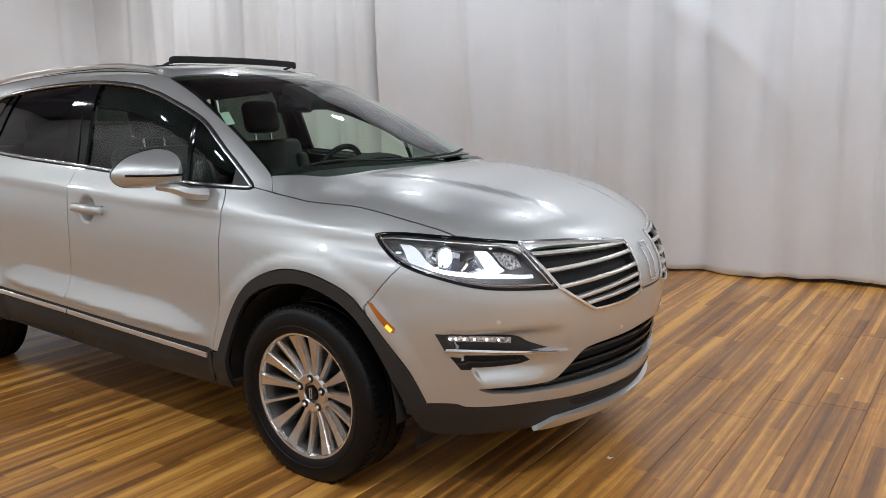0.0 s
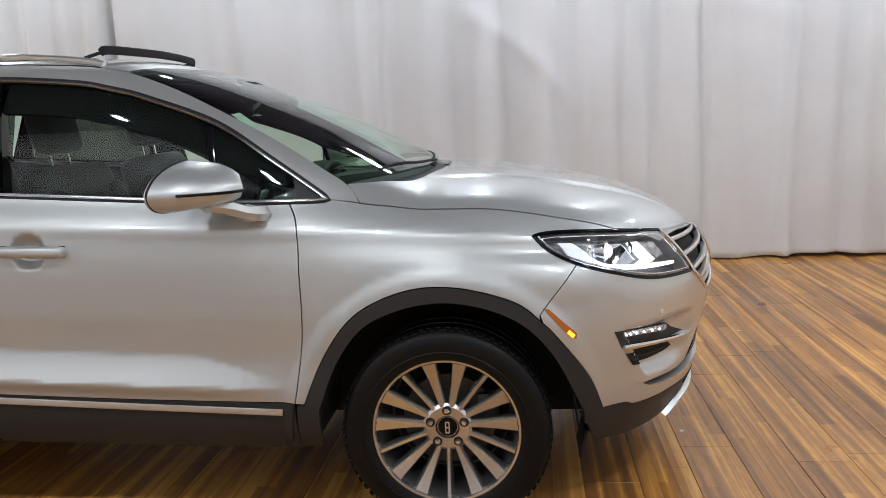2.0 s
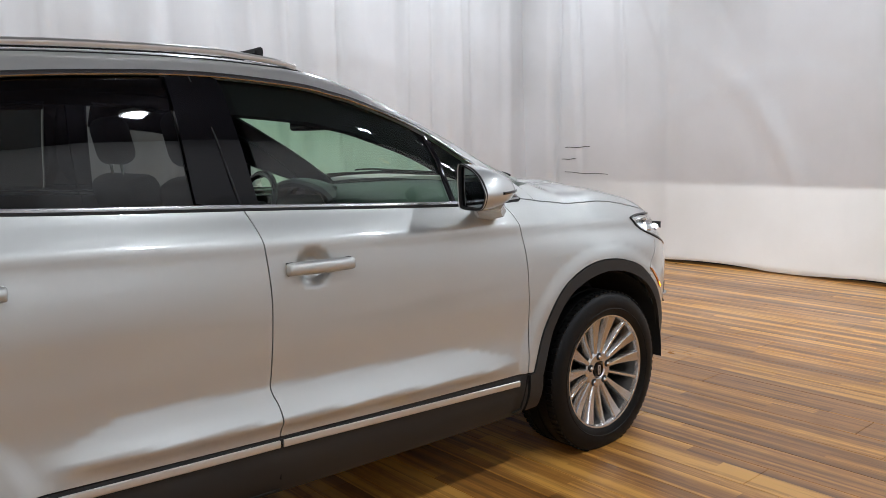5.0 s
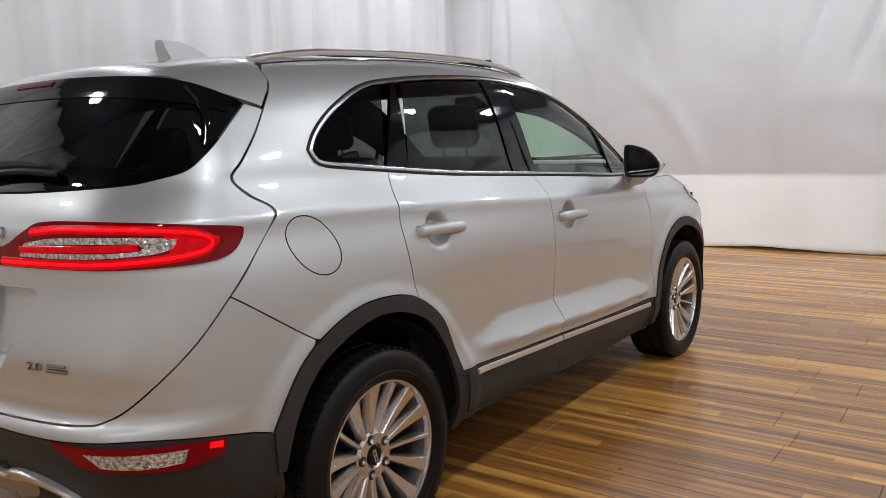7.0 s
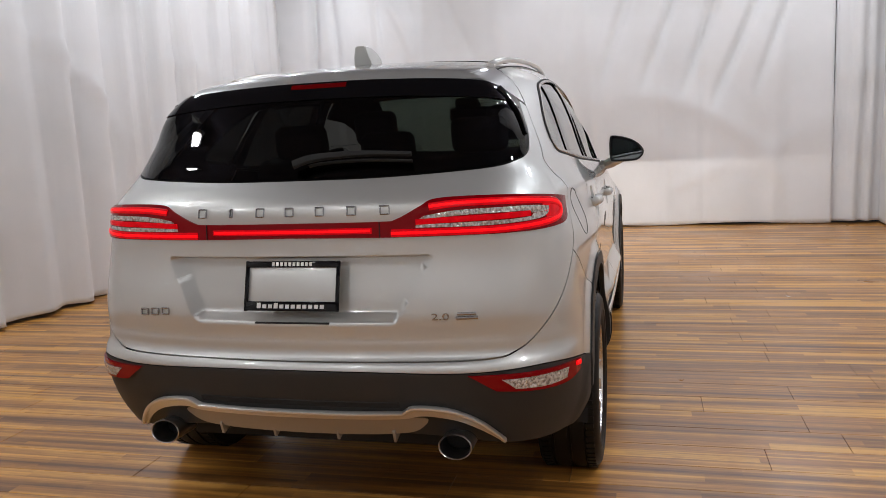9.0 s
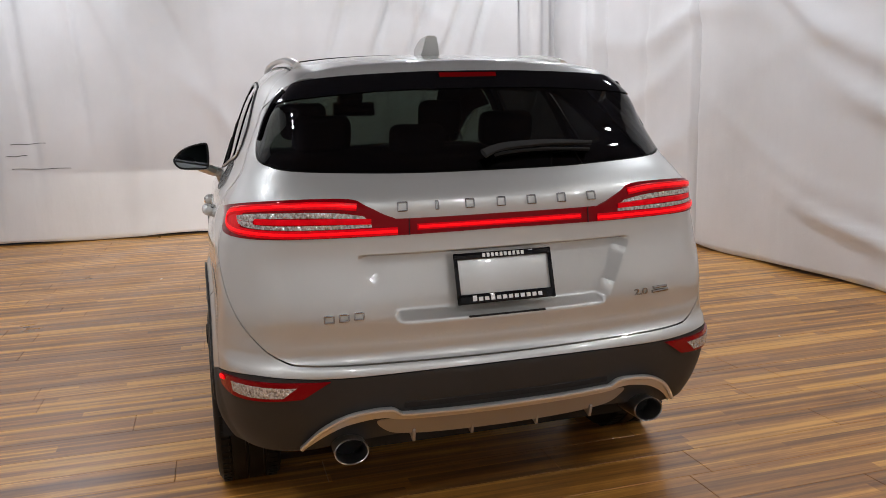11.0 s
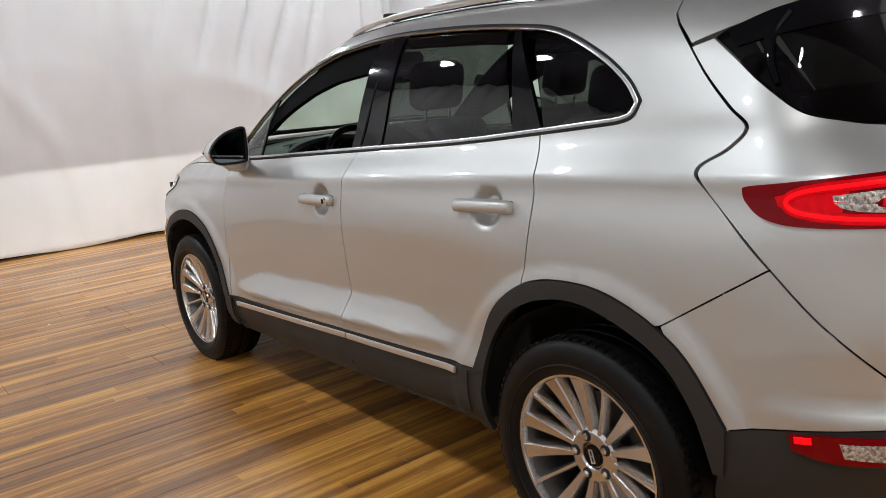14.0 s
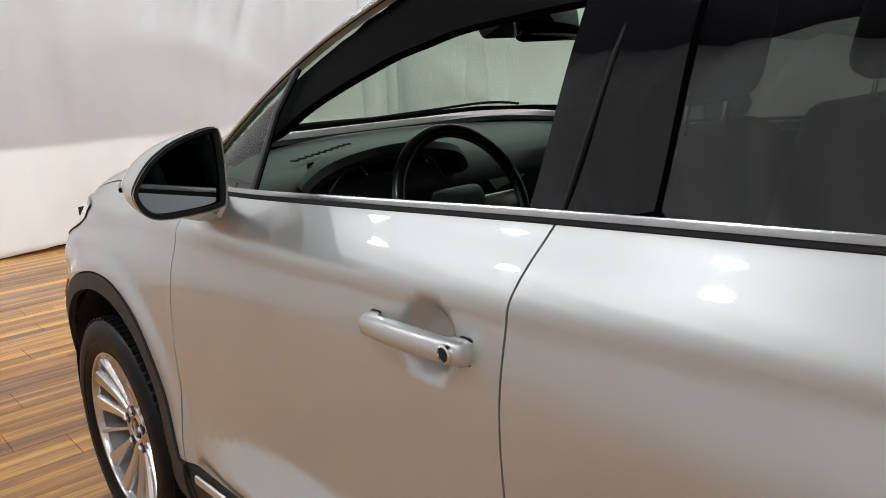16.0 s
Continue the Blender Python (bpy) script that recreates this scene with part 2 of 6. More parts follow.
def lathe(profile, n=48, axis="y", start=0.0, sweep=2 * math.pi):
    """A turned body: (radius, along) pairs spun round the axis."""
    bm = bmesh.new()
    full = abs(sweep - 2 * math.pi) < 1e-6
    rings = []
    for i in range(n if full else n + 1):
        a = start + sweep * i / n
        c, s = math.cos(a), math.sin(a)
        ring = []
        for rad, t in profile:
            p = (rad * c, t, rad * s) if axis == "y" else (rad * c, rad * s, t) if axis == "z" else (t, rad * c, rad * s)
            ring.append(bm.verts.new(p))
        rings.append(ring)
    m = len(rings)
    for i in range(m if full else m - 1):
        a, b = rings[i], rings[(i + 1) % m]
        for j in range(len(profile) - 1):
            bm.faces.new((a[j], a[j + 1], b[j + 1], b[j]))
    bmesh.ops.remove_doubles(bm, verts=bm.verts, dist=1e-6)
    return bm


def catmull(points, n=8, closed=False):
    p = np.array(points, float)
    m = len(p)
    out = []
    for i in range(m if closed else m - 1):
        p0, p1, p2, p3 = (p[(i - 1) % m], p[i], p[(i + 1) % m], p[(i + 2) % m]) if closed else (p[max(i - 1, 0)], p[i], p[i + 1], p[min(i + 2, m - 1)])
        for t in np.linspace(0, 1, n, endpoint=False):
            out.append(0.5 * (2 * p1 + (p2 - p0) * t + (2 * p0 - 5 * p1 + 4 * p2 - p3) * t * t + (3 * p1 - p0 - 3 * p2 + p3) * t ** 3))
    if not closed:
        out.append(p[-1])
    return np.array(out)


def tube(points, across, up=(0, 0, 1), closed=False, n=8):
    """A bar along points; across is (half-width, half-height) or a list of them."""
    bm = bmesh.new()
    pts = [Vector(p) for p in points]
    m = len(pts)
    rings = []
    for i, p in enumerate(pts):
        a = pts[(i - 1) % m] if closed or i else p
        b = pts[(i + 1) % m] if closed or i < m - 1 else p
        d = (b - a).normalized()
        ref = Vector(up[i]) if hasattr(up[0], "__len__") else Vector(up)
        s = d.cross(ref).normalized()
        u = s.cross(d).normalized()
        w, h = across[i] if hasattr(across[0], "__len__") else across
        rings.append([bm.verts.new(p + s * (w * math.copysign(abs(math.cos(t)) ** 0.7, math.cos(t))) + u * (h * math.copysign(abs(math.sin(t)) ** 0.7, math.sin(t)))) for t in (2 * math.pi * k / n for k in range(n))])
    for i in range(m if closed else m - 1):
        a, b = rings[i], rings[(i + 1) % m]
        for k in range(n):
            bm.faces.new((a[k], a[(k + 1) % n], b[(k + 1) % n], b[k]))
    if not closed:
        bm.faces.new(rings[0][::-1])
        bm.faces.new(rings[-1])
    return bm



# ---- the car's body as a smooth solid ----
from mathutils import geometry


def spl(pairs):
    """A smooth curve through (x, value) pairs, flat beyond its ends."""
    xs = np.array([p[0] for p in pairs], float)
    ys = np.array([p[1] for p in pairs], float)
    d = np.diff(ys) / np.diff(xs)
    m = np.zeros(len(xs))
    m[0], m[-1] = d[0], d[-1]
    for i in range(1, len(xs) - 1):
        h0, h1 = xs[i] - xs[i - 1], xs[i + 1] - xs[i]
        m[i] = (d[i - 1] * h1 + d[i] * h0) / (h0 + h1)

    def f(x):
        x = np.clip(np.asarray(x, float), xs[0], xs[-1])
        i = np.clip(np.searchsorted(xs, x, side="right") - 1, 0, len(xs) - 2)
        h = xs[i + 1] - xs[i]
        t = (x - xs[i]) / h
        return (ys[i] * (1 + 2 * t) * (1 - t) ** 2 + m[i] * h * t * (1 - t) ** 2
                + ys[i + 1] * t * t * (3 - 2 * t) + m[i + 1] * h * t * t * (t - 1))
    return f


def smin(a, b, k):
    h = np.maximum(k - np.abs(a - b), 0) / k
    return np.minimum(a, b) - h * h * k / 4


def step(a, b, x):
    t = np.clip((x - a) / (b - a), 0, 1)
    return t * t * (3 - 2 * t)


AXLE, HUB_Z = 1.345, 0.322
CREASE = spl([(-2.3, 1.11), (-1.65, 1.105), (-1.2, 1.092), (-0.74, 1.068), (-0.1, 1.034), (0.35, 1.014), (0.8, 0.998), (1.14, 0.982), (1.65, 0.946), (2.3, 0.89)])
CREASE_Y = spl([(-2.3, 0.755), (-1.8, 0.797), (-1.2, 0.832), (-0.5, 0.845), (0.3, 0.844), (1.0, 0.832), (1.65, 0.802), (2.3, 0.66)])
CREASE_LOW = spl([(-1.0, 0.572), (-0.18, 0.535), (0.32, 0.513), (0.80, 0.491)])
# heights (of x) and half-widths (of x) of the lines along the car's side, from the sill to the roof
LEVELS = (
    (spl([(-2.3, 0.24), (2.3, 0.20)]), spl([(-2.3, 0.74), (-1.4, 0.80), (1.4, 0.80), (2.3, 0.72)])),
    (spl([(-2.3, 0.40), (2.3, 0.33)]), spl([(-2.3, 0.82), (-1.8, 0.862), (-1.2, 0.885), (1.2, 0.878), (1.7, 0.865), (2.3, 0.72)])),
    (spl([(-2.3, 0.50), (-0.85, 0.48), (0.8, 0.42), (2.3, 0.42)]), spl([(-2.3, 0.83), (-1.8, 0.87), (-1.2, 0.888), (1.2, 0.882), (1.7, 0.872), (2.3, 0.73)])),
    (spl([(-2.3, 0.60), (2.3, 0.55)]), spl([(-2.3, 0.83), (-1.8, 0.868), (-1.3, 0.880), (-0.8, 0.873), (0.7, 0.873), (1.2, 0.881), (1.7, 0.872), (2.3, 0.73)])),
    (spl([(-2.3, 0.76), (2.3, 0.70)]), spl([(-2.3, 0.82), (-1.8, 0.858), (-1.3, 0.878), (-0.8, 0.872), (0.7, 0.871), (1.2, 0.878), (1.7, 0.866), (2.3, 0.72)])),
    (spl([(-2.3, 0.97), (-1.0, 0.95), (1.0, 0.88), (2.3, 0.83)]), spl([(-2.3, 0.795), (-1.8, 0.838), (-1.2, 0.866), (0, 0.862), (1.0, 0.858), (1.7, 0.838), (2.3, 0.69)])),
    (lambda x: CREASE(x) - 0.050, lambda x: CREASE_Y(x) + 0.008),
    (lambda x: CREASE(x) - 0.008, lambda x: CREASE_Y(x) + 0.0015),
    (lambda x: CREASE(x) + 0.012, lambda x: CREASE_Y(x) - 0.012),
    (spl([(-2.3, 1.19), (-1.3, 1.185), (-0.2, 1.125), (1.0, 1.085), (2.3, 1.00)]), spl([(-2.3, 0.70), (-1.8, 0.742), (-1.2, 0.772), (0, 0.778), (1.0, 0.762), (1.7, 0.740), (2.3, 0.60)])),
    (spl([(-2.3, 1.225), (-1.3, 1.22), (-0.2, 1.16), (1.0, 1.12), (2.3, 1.035)]), spl([(-2.3, 0.685), (-1.8, 0.727), (-1.2, 0.758), (0, 0.764), (1.0, 0.750), (1.7, 0.726), (2.3, 0.586)])),
    (spl([(-2.3, 1.35), (-1.0, 1.34), (0.5, 1.30), (2.3, 1.25)]), spl([(-2.3, 0.64), (-1.8, 0.660), (-1.2, 0.706), (0, 0.712), (1.0, 0.692), (2.3, 0.50)])),
    (spl([(-2.3, 1.62), (2.3, 1.62)]), spl([(-2.3, 0.47), (-1.8, 0.515), (-1.2, 0.575), (0, 0.585), (1.0, 0.55), (2.3, 0.35)])),
)


def side_width(x, z):
    zk = np.stack([a(x) for a, b in LEVELS])
    yk = np.stack([b(x) for a, b in LEVELS])
    d = (yk[1:] - yk[:-1]) / (zk[1:] - zk[:-1])
    h = zk[1:] - zk[:-1]
    m = np.concatenate([d[:1], (d[:-1] * h[1:] + d[1:] * h[:-1]) / (h[1:] + h[:-1]), d[-1:]])
    out = yk[0] + d[0] * (z - zk[0])
    for k in range(len(LEVELS) - 1):
        t = np.clip((z - zk[k]) / h[k], 0, None)
        if k < len(LEVELS) - 2:
            t = np.minimum(t, 1)
        w = (yk[k] * (1 + 2 * t) * (1 - t) ** 2 + m[k] * h[k] * t * (1 - t) ** 2
             + yk[k + 1] * t * t * (3 - 2 * t) + m[k + 1] * h[k] * t * t * (t - 1))
        if k == len(LEVELS) - 2:
            w = np.where(t > 1, yk[k + 1] + d[k] * (z - zk[k + 1]), w)
        out = np.where(z >= zk[k], w, out)
    for ax in (AXLE, -AXLE):
        r = np.hypot(x - ax, z - HUB_Z)
        out = out + 0.013 * (1 - step(0.492, 0.548, r)) * step(0.2, 0.3, z)
    # flare along the foot of the doors, under a clean edge, tapering to a point at each end
    d = z - CREASE_LOW(x) + 0.018
    ends = step(-0.84, -0.58, x) * (1 - step(0.50, 0.83, x))
    ramp_up = 0.033 * (1 - d / (0.030 + 0.062 * ends))
    ramp_up = 0.5 * (ramp_up + np.sqrt(ramp_up * ramp_up + 0.0012 ** 2))
    out = out + np.where(d > 0, np.minimum(ramp_up, 0.0331), 0.0331 * np.exp(-(d / 0.030) ** 2)) * ends ** 0.7
    for hx, hz in ((-0.03, 0.940), (-0.99, 0.985)):
        out = out - 0.028 * (1 - step(0.025, 0.068, np.hypot((x - hx) * 0.95, z - hz)))
    return out


FRONT = spl([(0.15, 2.13), (0.22, 2.22), (0.30, 2.266), (0.345, 2.284), (0.40, 2.297), (0.52, 2.318), (0.62, 2.335), (0.75, 2.335), (0.86, 2.30), (0.95, 2.245), (1.02, 2.15)])
REAR = spl([(0.2, 2.03), (0.30, 2.10), (0.40, 2.16), (0.50, 2.205), (0.575, 2.219), (0.602, 2.221), (0.620, 2.212), (0.634, 2.198), (0.68, 2.189), (0.76, 2.19), (0.95, 2.150), (1.03, 2.145), (1.10, 2.135), (1.15, 2.09), (1.20, 2.032), (1.30, 1.968), (1.40, 1.898), (1.50, 1.822), (1.6, 1.735)])
TOP = spl([(-2.3, 1.42), (-1.9, 1.505), (-1.5, 1.565), (-1.0, 1.603), (-0.5, 1.618), (-0.1, 1.612), (0.15, 1.592), (0.35, 1.545), (0.6, 1.455), (0.9, 1.330), (1.15, 1.197), (1.27, 1.128), (1.36, 1.113), (1.5, 1.102), (1.75, 1.067), (2.0, 1.010), (2.15, 0.96), (2.3, 0.90)])
CROWN = spl([(-2.2, 0.10), (-1.0, 0.08), (0, 0.09), (0.25, 0.11), (0.4, 0.14), (0.7, 0.19), (1.0, 0.21), (1.1, 0.165), (1.27, 0.042), (1.4, 0.014), (1.8, 0.036), (2.2, 0.09)])


def front_x(y, z):
    a = np.abs(y)
    rim = 0.795 - 0.52 * (0.63 - z)
    pocket = step(0.425, 0.490, z) * (1 - step(0.598, 0.632, z)) * (1 - step(rim - 0.030, rim, a)) * step(0.44, 0.60, a)
    return FRONT(z) - 0.29 * (y / 0.7) ** 2 - 0.02 * (y / 0.7) ** 6 - 0.040 * pocket


def rear_x(y, z):
    a = np.abs(y)
    edge = 0.33 + 0.11 * np.clip((z - 0.735) / 0.2, 0, 1)
    recess = (1 - step(edge - 0.016, edge + 0.004, a)) * step(0.738, 0.772, z) * (1 - step(0.932, 0.944, z))
    return -(REAR(z) - 0.055 * (y / 0.578) ** 2 * 0.75 - 0.03 * (y / 0.7) ** 6 - 0.050 * recess)


def top_z(x, y):
    dome = 0.20 + 0.26 * np.clip((2.2 - x) / 1.0, 0, 1)
    ridge = 0.0105 * (1 - step(dome - 0.024, dome + 0.024, np.abs(y))) * step(1.22, 1.42, x) * (1 - step(1.95, 2.2, x))
    return TOP(x) - CROWN(x) * y * y - 0.05 * (np.abs(y) / 0.7) ** 5 + ridge


def body(x, y, z):
    """Positive inside the car's body."""
    a = np.abs(y)
    g = smin(side_width(x, z) - a, (top_z(x, a) - z) * 0.8, 0.10)
    g = smin(g, front_x(a, z) - x, 0.12)
    return smin(g, (x - rear_x(a, z)) * 0.9, 0.05 + 0.12 * (1 - step(1.28, 1.42, z)))


def cast(p, d, lo=0.0, hi=3.0, n=240):
    """Where rays from p along d first meet the body from outside."""
    p, d = np.asarray(p, float), np.asarray(d, float)
    d = np.broadcast_to(d, p.shape)
    a = np.full(len(p), lo)
    b = np.full(len(p), hi)
    found = np.zeros(len(p), bool)
    prev = a.copy()
    for t in np.linspace(lo, hi, n)[1:]:
        q = p + d * t
        inside = body(q[:, 0], q[:, 1], q[:, 2]) > 0
        hit = inside & ~found
        a[hit], b[hit] = prev[hit], t
        found |= inside
        prev[:] = t
    for _ in range(26):
        m = (a + b) / 2
        q = p + d * m[:, None]
        inside = body(q[:, 0], q[:, 1], q[:, 2]) > 0
        b = np.where(inside, m, b)
        a = np.where(inside, a, m)
    return p + d * a[:, None], found


def normal(p):
    e = 1e-3
    x, y, z = p[:, 0], p[:, 1], p[:, 2]
    n = -np.stack([body(x + e, y, z) - body(x - e, y, z), body(x, y + e, z) - body(x, y - e, z), body(x, y, z + e) - body(x, y, z - e)], 1)
    return n / np.maximum(np.linalg.norm(n, axis=1), 1e-9)[:, None]


# ---- panels: outlines laid on the body's surface ----
FX, RX, CR = 1.25, -1.25, 0.9


def shoot(kind, uv):
    u, v = uv[:, 0], uv[:, 1]
    o = np.zeros_like(u)
    if kind == "side":
        return cast(np.stack([u, o - 1.0, v], 1), (0, 1, 0), 0, 0.95, 40)
    if kind == "top":
        return cast(np.stack([u, v, o + 1.75], 1), (0, 0, -1), 0, 1.2, 60)
    if kind == "front":
        c, s = np.cos(u / CR), np.sin(u / CR)
        return cast(np.stack([FX + 1.35 * c, 1.35 * s, v], 1), np.stack([-c, -s, o], 1), 0, 1.2, 60)
    c, s = np.cos(u / CR), np.sin(u / CR)
    return cast(np.stack([RX - 1.35 * c, 1.35 * s, v], 1), np.stack([c, -s, o], 1), 0, 1.2, 60)


def uv_of(kind, pts):
    out = []
    for x, y, z in pts:
        if kind == "side":
            out.append((x, z))
        elif kind == "top":
            out.append((x, y))
        elif kind == "front":
            out.append((math.atan2(y, x - FX) * CR, z))
        else:
            out.append((math.atan2(y, RX - x) * CR, z))
    return np.array(out)


def mirrored(uv):
    """A closed outline from its half on the car's right side, from the centre line round to the centre line."""
    a = np.array(uv, float)
    b = a[::-1].copy()
    b[:, 0] *= -1
    return np.concatenate([a, b])


def mirrored_top(uv):
    a = np.array(uv, float)
    b = a[::-1].copy()
    b[:, 1] *= -1
    return np.concatenate([a, b])


def tidy(loop, space):
    out = []
    m = len(loop)
    for i in range(m):
        a, b = loop[i], loop[(i + 1) % m]
        d = np.linalg.norm(b - a)
        if d < 1e-4:
            continue
        k = max(1, int(math.ceil(d / space)))
        out += [a + (b - a) * j / k for j in range(k)]
    return np.array(out)


def shrink(loop, d):
    area = 0.5 * np.sum(loop[:, 0] * np.roll(loop[:, 1], -1) - np.roll(loop[:, 0], -1) * loop[:, 1])
    if area < 0:
        loop = loop[::-1]
    e = np.roll(loop, -1, 0) - loop
    e /= np.linalg.norm(e, axis=1)[:, None]
    nrm = np.stack([-e[:, 1], e[:, 0]], 1)
    prev = np.roll(nrm, 1, 0)
    mid = nrm + prev
    mid /= np.maximum(np.sum(mid * nrm, 1), 0.5)[:, None]
    return loop + mid * d


def inside(loop, p):
    x, y = p[:, 0], p[:, 1]
    hit = np.zeros(len(p), bool)
    for a, b in zip(loop, np.roll(loop, -1, 0)):
        cross = (a[1] > y) != (b[1] > y)
        with np.errstate(divide="ignore", invalid="ignore"):
            hit ^= cross & (x < (b[0] - a[0]) * (y - a[1]) / (b[1] - a[1] + 1e-12) + a[0])
    return hit


def panel(name, kind, loop, mat, parent, label="", space=0.022, gap=0.002, lift=0.0, depth=0.016, both=False):
    """A sheet of the body inside an outline, with a returned edge; both: its mirror image too. Gives the objects."""
    loop = shrink(tidy(np.array(loop, float), space), gap)
    lo, hi = loop.min(0), loop.max(0)
    gx, gy = np.meshgrid(np.arange(lo[0], hi[0], space), np.arange(lo[1], hi[1], space))
    gx[1::2] += space / 2
    g = np.stack([gx.ravel(), gy.ravel()], 1)
    g = g[inside(loop, g)] if len(g) else g
    if len(g):
        far = np.concatenate([np.min(np.linalg.norm(c[:, None] - loop[None], axis=2), axis=1) for c in np.array_split(g, max(1, len(g) // 800))])
        g = g[far > space * 0.55]
    n = len(loop)
    pts = [Vector(p) for p in loop] + [Vector(p) for p in g]
    vs, _, fs, orig, _, _ = geometry.delaunay_2d_cdt(pts, [], [list(range(n))], 1, 1e-7)
    uv = np.array([tuple(v) for v in vs])
    where = {}
    for k, ids in enumerate(orig):
        for i in ids:
            where[i] = k
    ring = [where[i] for i in range(n) if i in where]
    p, _ = shoot(kind, uv)
    nr = normal(p)
    p = p + nr * lift
    faces = []
    for a, b, c in fs:
        fn = np.cross(p[b] - p[a], p[c] - p[a])
        faces.append((a, b, c) if np.dot(fn, nr[a] + nr[b] + nr[c]) > 0 else (a, c, b))
    loops = [nr[i] for f in faces for i in f]
    verts = list(p)
    # returned edge
    base = len(verts)
    m = len(ring)
    verts += [p[i] for i in ring] + [p[i] - nr[i] * depth for i in ring]
    for i in range(m):
        a, b, c, d = base + i, base + (i + 1) % m, base + m + (i + 1) % m, base + m + i
        fn = np.cross(verts[b] - verts[a], verts[d] - verts[a])
        out = np.cross(np.array(verts[b]) - verts[a], nr[ring[i]])
        if np.dot(fn, out) < 0:
            a, b, c, d = b, a, d, c
            fn = -fn
        fn = fn / max(np.linalg.norm(fn), 1e-12)
        faces.append((a, b, c, d))
        loops += [fn] * 4
    made = [mesh_object(name, verts, faces, mat, parent, label, loops)]
    if both:
        flip = np.array([1, -1, 1])
        v2 = [v * flip for v in verts]
        f2 = [tuple(reversed(f)) for f in faces]
        l2, k = [], 0
        for f in faces:
            l2 += [v * flip for v in reversed(loops[k:k + len(f)])]
            k += len(f)
        made.append(mesh_object(name, v2, f2, mat, parent, label, l2))
    return made


def on_body(kind, uv, lift=0.0):
    p, _ = shoot(kind, np.array(uv, float))
    nr = normal(p)
    return p + nr * lift, nr


def strip(name, kind, uv, across, mat, parent, label="", lift=0.0, closed=False, both=False, n=8):
    p, nr = on_body(kind, uv, lift)
    made = [part(name, tube(p, across, up=[tuple(v) for v in nr], closed=closed, n=n), mat, parent, label)]
    if both:
        flip = np.array([1, -1, 1])
        made.append(part(name, tube(p * flip, across, up=[tuple(v * flip) for v in nr], closed=closed, n=n), mat, parent, label))
    return made


def line(*pts):
    return np.array(pts, float)


def j(*curves):
    return np.concatenate([np.array(c, float) for c in curves])


# ---- the car: outlines (metres from the middle between the axles, x ahead, z up) ----
SHUT_F = catmull([(0.842, 1.075), (0.880, 1.0), (0.890, 0.85), (0.890, 0.67), (0.872, 0.52), (0.855, 0.423)])
SHUT_B = catmull([(-0.214, 1.131), (-0.190, 1.035), (-0.182, 0.844), (-0.196, 0.66), (-0.204, 0.60), (-0.192, 0.545), (-0.197, 0.462)])
SHUT_R = catmull([(-1.132, 1.195), (-1.165, 1.09), (-1.172, 0.95), (-1.148, 0.80)])
ARCH_F = catmull([(0.886, 0.421), (0.962, 0.585), (1.071, 0.718), (1.233, 0.790), (1.397, 0.797), (1.567, 0.752), (1.654, 0.688), (1.714, 0.623), (1.807, 0.490), (1.852, 0.372)])
ARCH_R = catmull([(-1.775, 0.546), (-1.651, 0.705), (-1.468, 0.800), (-1.30, 0.818), (-1.148, 0.785), (-1.012, 0.681), (-0.940, 0.509), (-0.928, 0.45)])
ARCH_F_IN = catmull([(0.935, 0.40), (1.012, 0.576), (1.130, 0.697), (1.345, 0.750), (1.552, 0.702), (1.685, 0.583), (1.785, 0.372)])
ARCH_R_IN = catmull([(-1.742, 0.43), (-1.685, 0.572), (-1.568, 0.693), (-1.345, 0.767), (-1.137, 0.720), (-1.016, 0.593), (-0.974, 0.43)])
SILL = catmull([(0.855, 0.423), (0.3, 0.441), (-0.197, 0.462), (-0.928, 0.492)])
BELT = catmull([(0.97, 1.073), (0.842, 1.075), (0.575, 1.083), (-0.214, 1.131), (-0.764, 1.163), (-1.132, 1.195), (-1.385, 1.220)])
DLO_TOP = catmull([(-1.437, 1.262), (-1.385, 1.315), (-1.279, 1.385), (-1.12, 1.455), (-0.955, 1.484), (-0.661, 1.508), (-0.27, 1.518), (0.056, 1.494), (0.201, 1.466), (0.328, 1.431), (0.58, 1.333), (0.80, 1.190), (0.97, 1.073)])
TIP = catmull([(-1.385, 1.220), (-1.425, 1.232), (-1.437, 1.262)], 5)
HOOD_SIDE = catmull([(1.076, -0.738), (1.342, -0.733), (1.634, -0.723), (1.773, -0.711), (1.850, -0.697), (1.906, -0.684)])
GATE = catmull([(-1.542, -0.656, 1.384), (-1.604, -0.686, 1.316), (-1.684, -0.718, 1.244), (-1.735, -0.733, 1.20), (-1.705, -0.755, 1.155), (-1.648, -0.784, 1.114), (-1.676, -0.81, 1.072), (-1.765, -0.83, 0.99), (-1.848, -0.84, 0.913)])
GATE_LOW = catmull([(-1.848, -0.84, 0.913), (-1.95, -0.822, 0.807), (-2.058, -0.756, 0.698), (-2.112, -0.69, 0.645), (-2.15, -0.60, 0.629), (-2.198, -0.257, 0.626), (-2.208, 0.0, 0.625)])
LAMP_TOP = catmull([(1.645, -0.80, 0.940), (1.70, -0.785, 0.946), (1.80, -0.74, 0.944), (1.95, -0.655, 0.930), (2.085, -0.56, 0.912)])
LAMP_LOW = catmull([(1.645, -0.80, 0.940), (1.69, -0.81, 0.895), (1.77, -0.822, 0.855), (1.882, -0.786, 0.817), (2.03, -0.685, 0.775), (2.18, -0.48, 0.757)])
GRILLE_LOW = catmull([(2.18, -0.48, 0.757), (2.257, -0.374, 0.676), (2.275, -0.33, 0.664), (2.311, -0.20, 0.672), (2.33, -0.105, 0.69)])
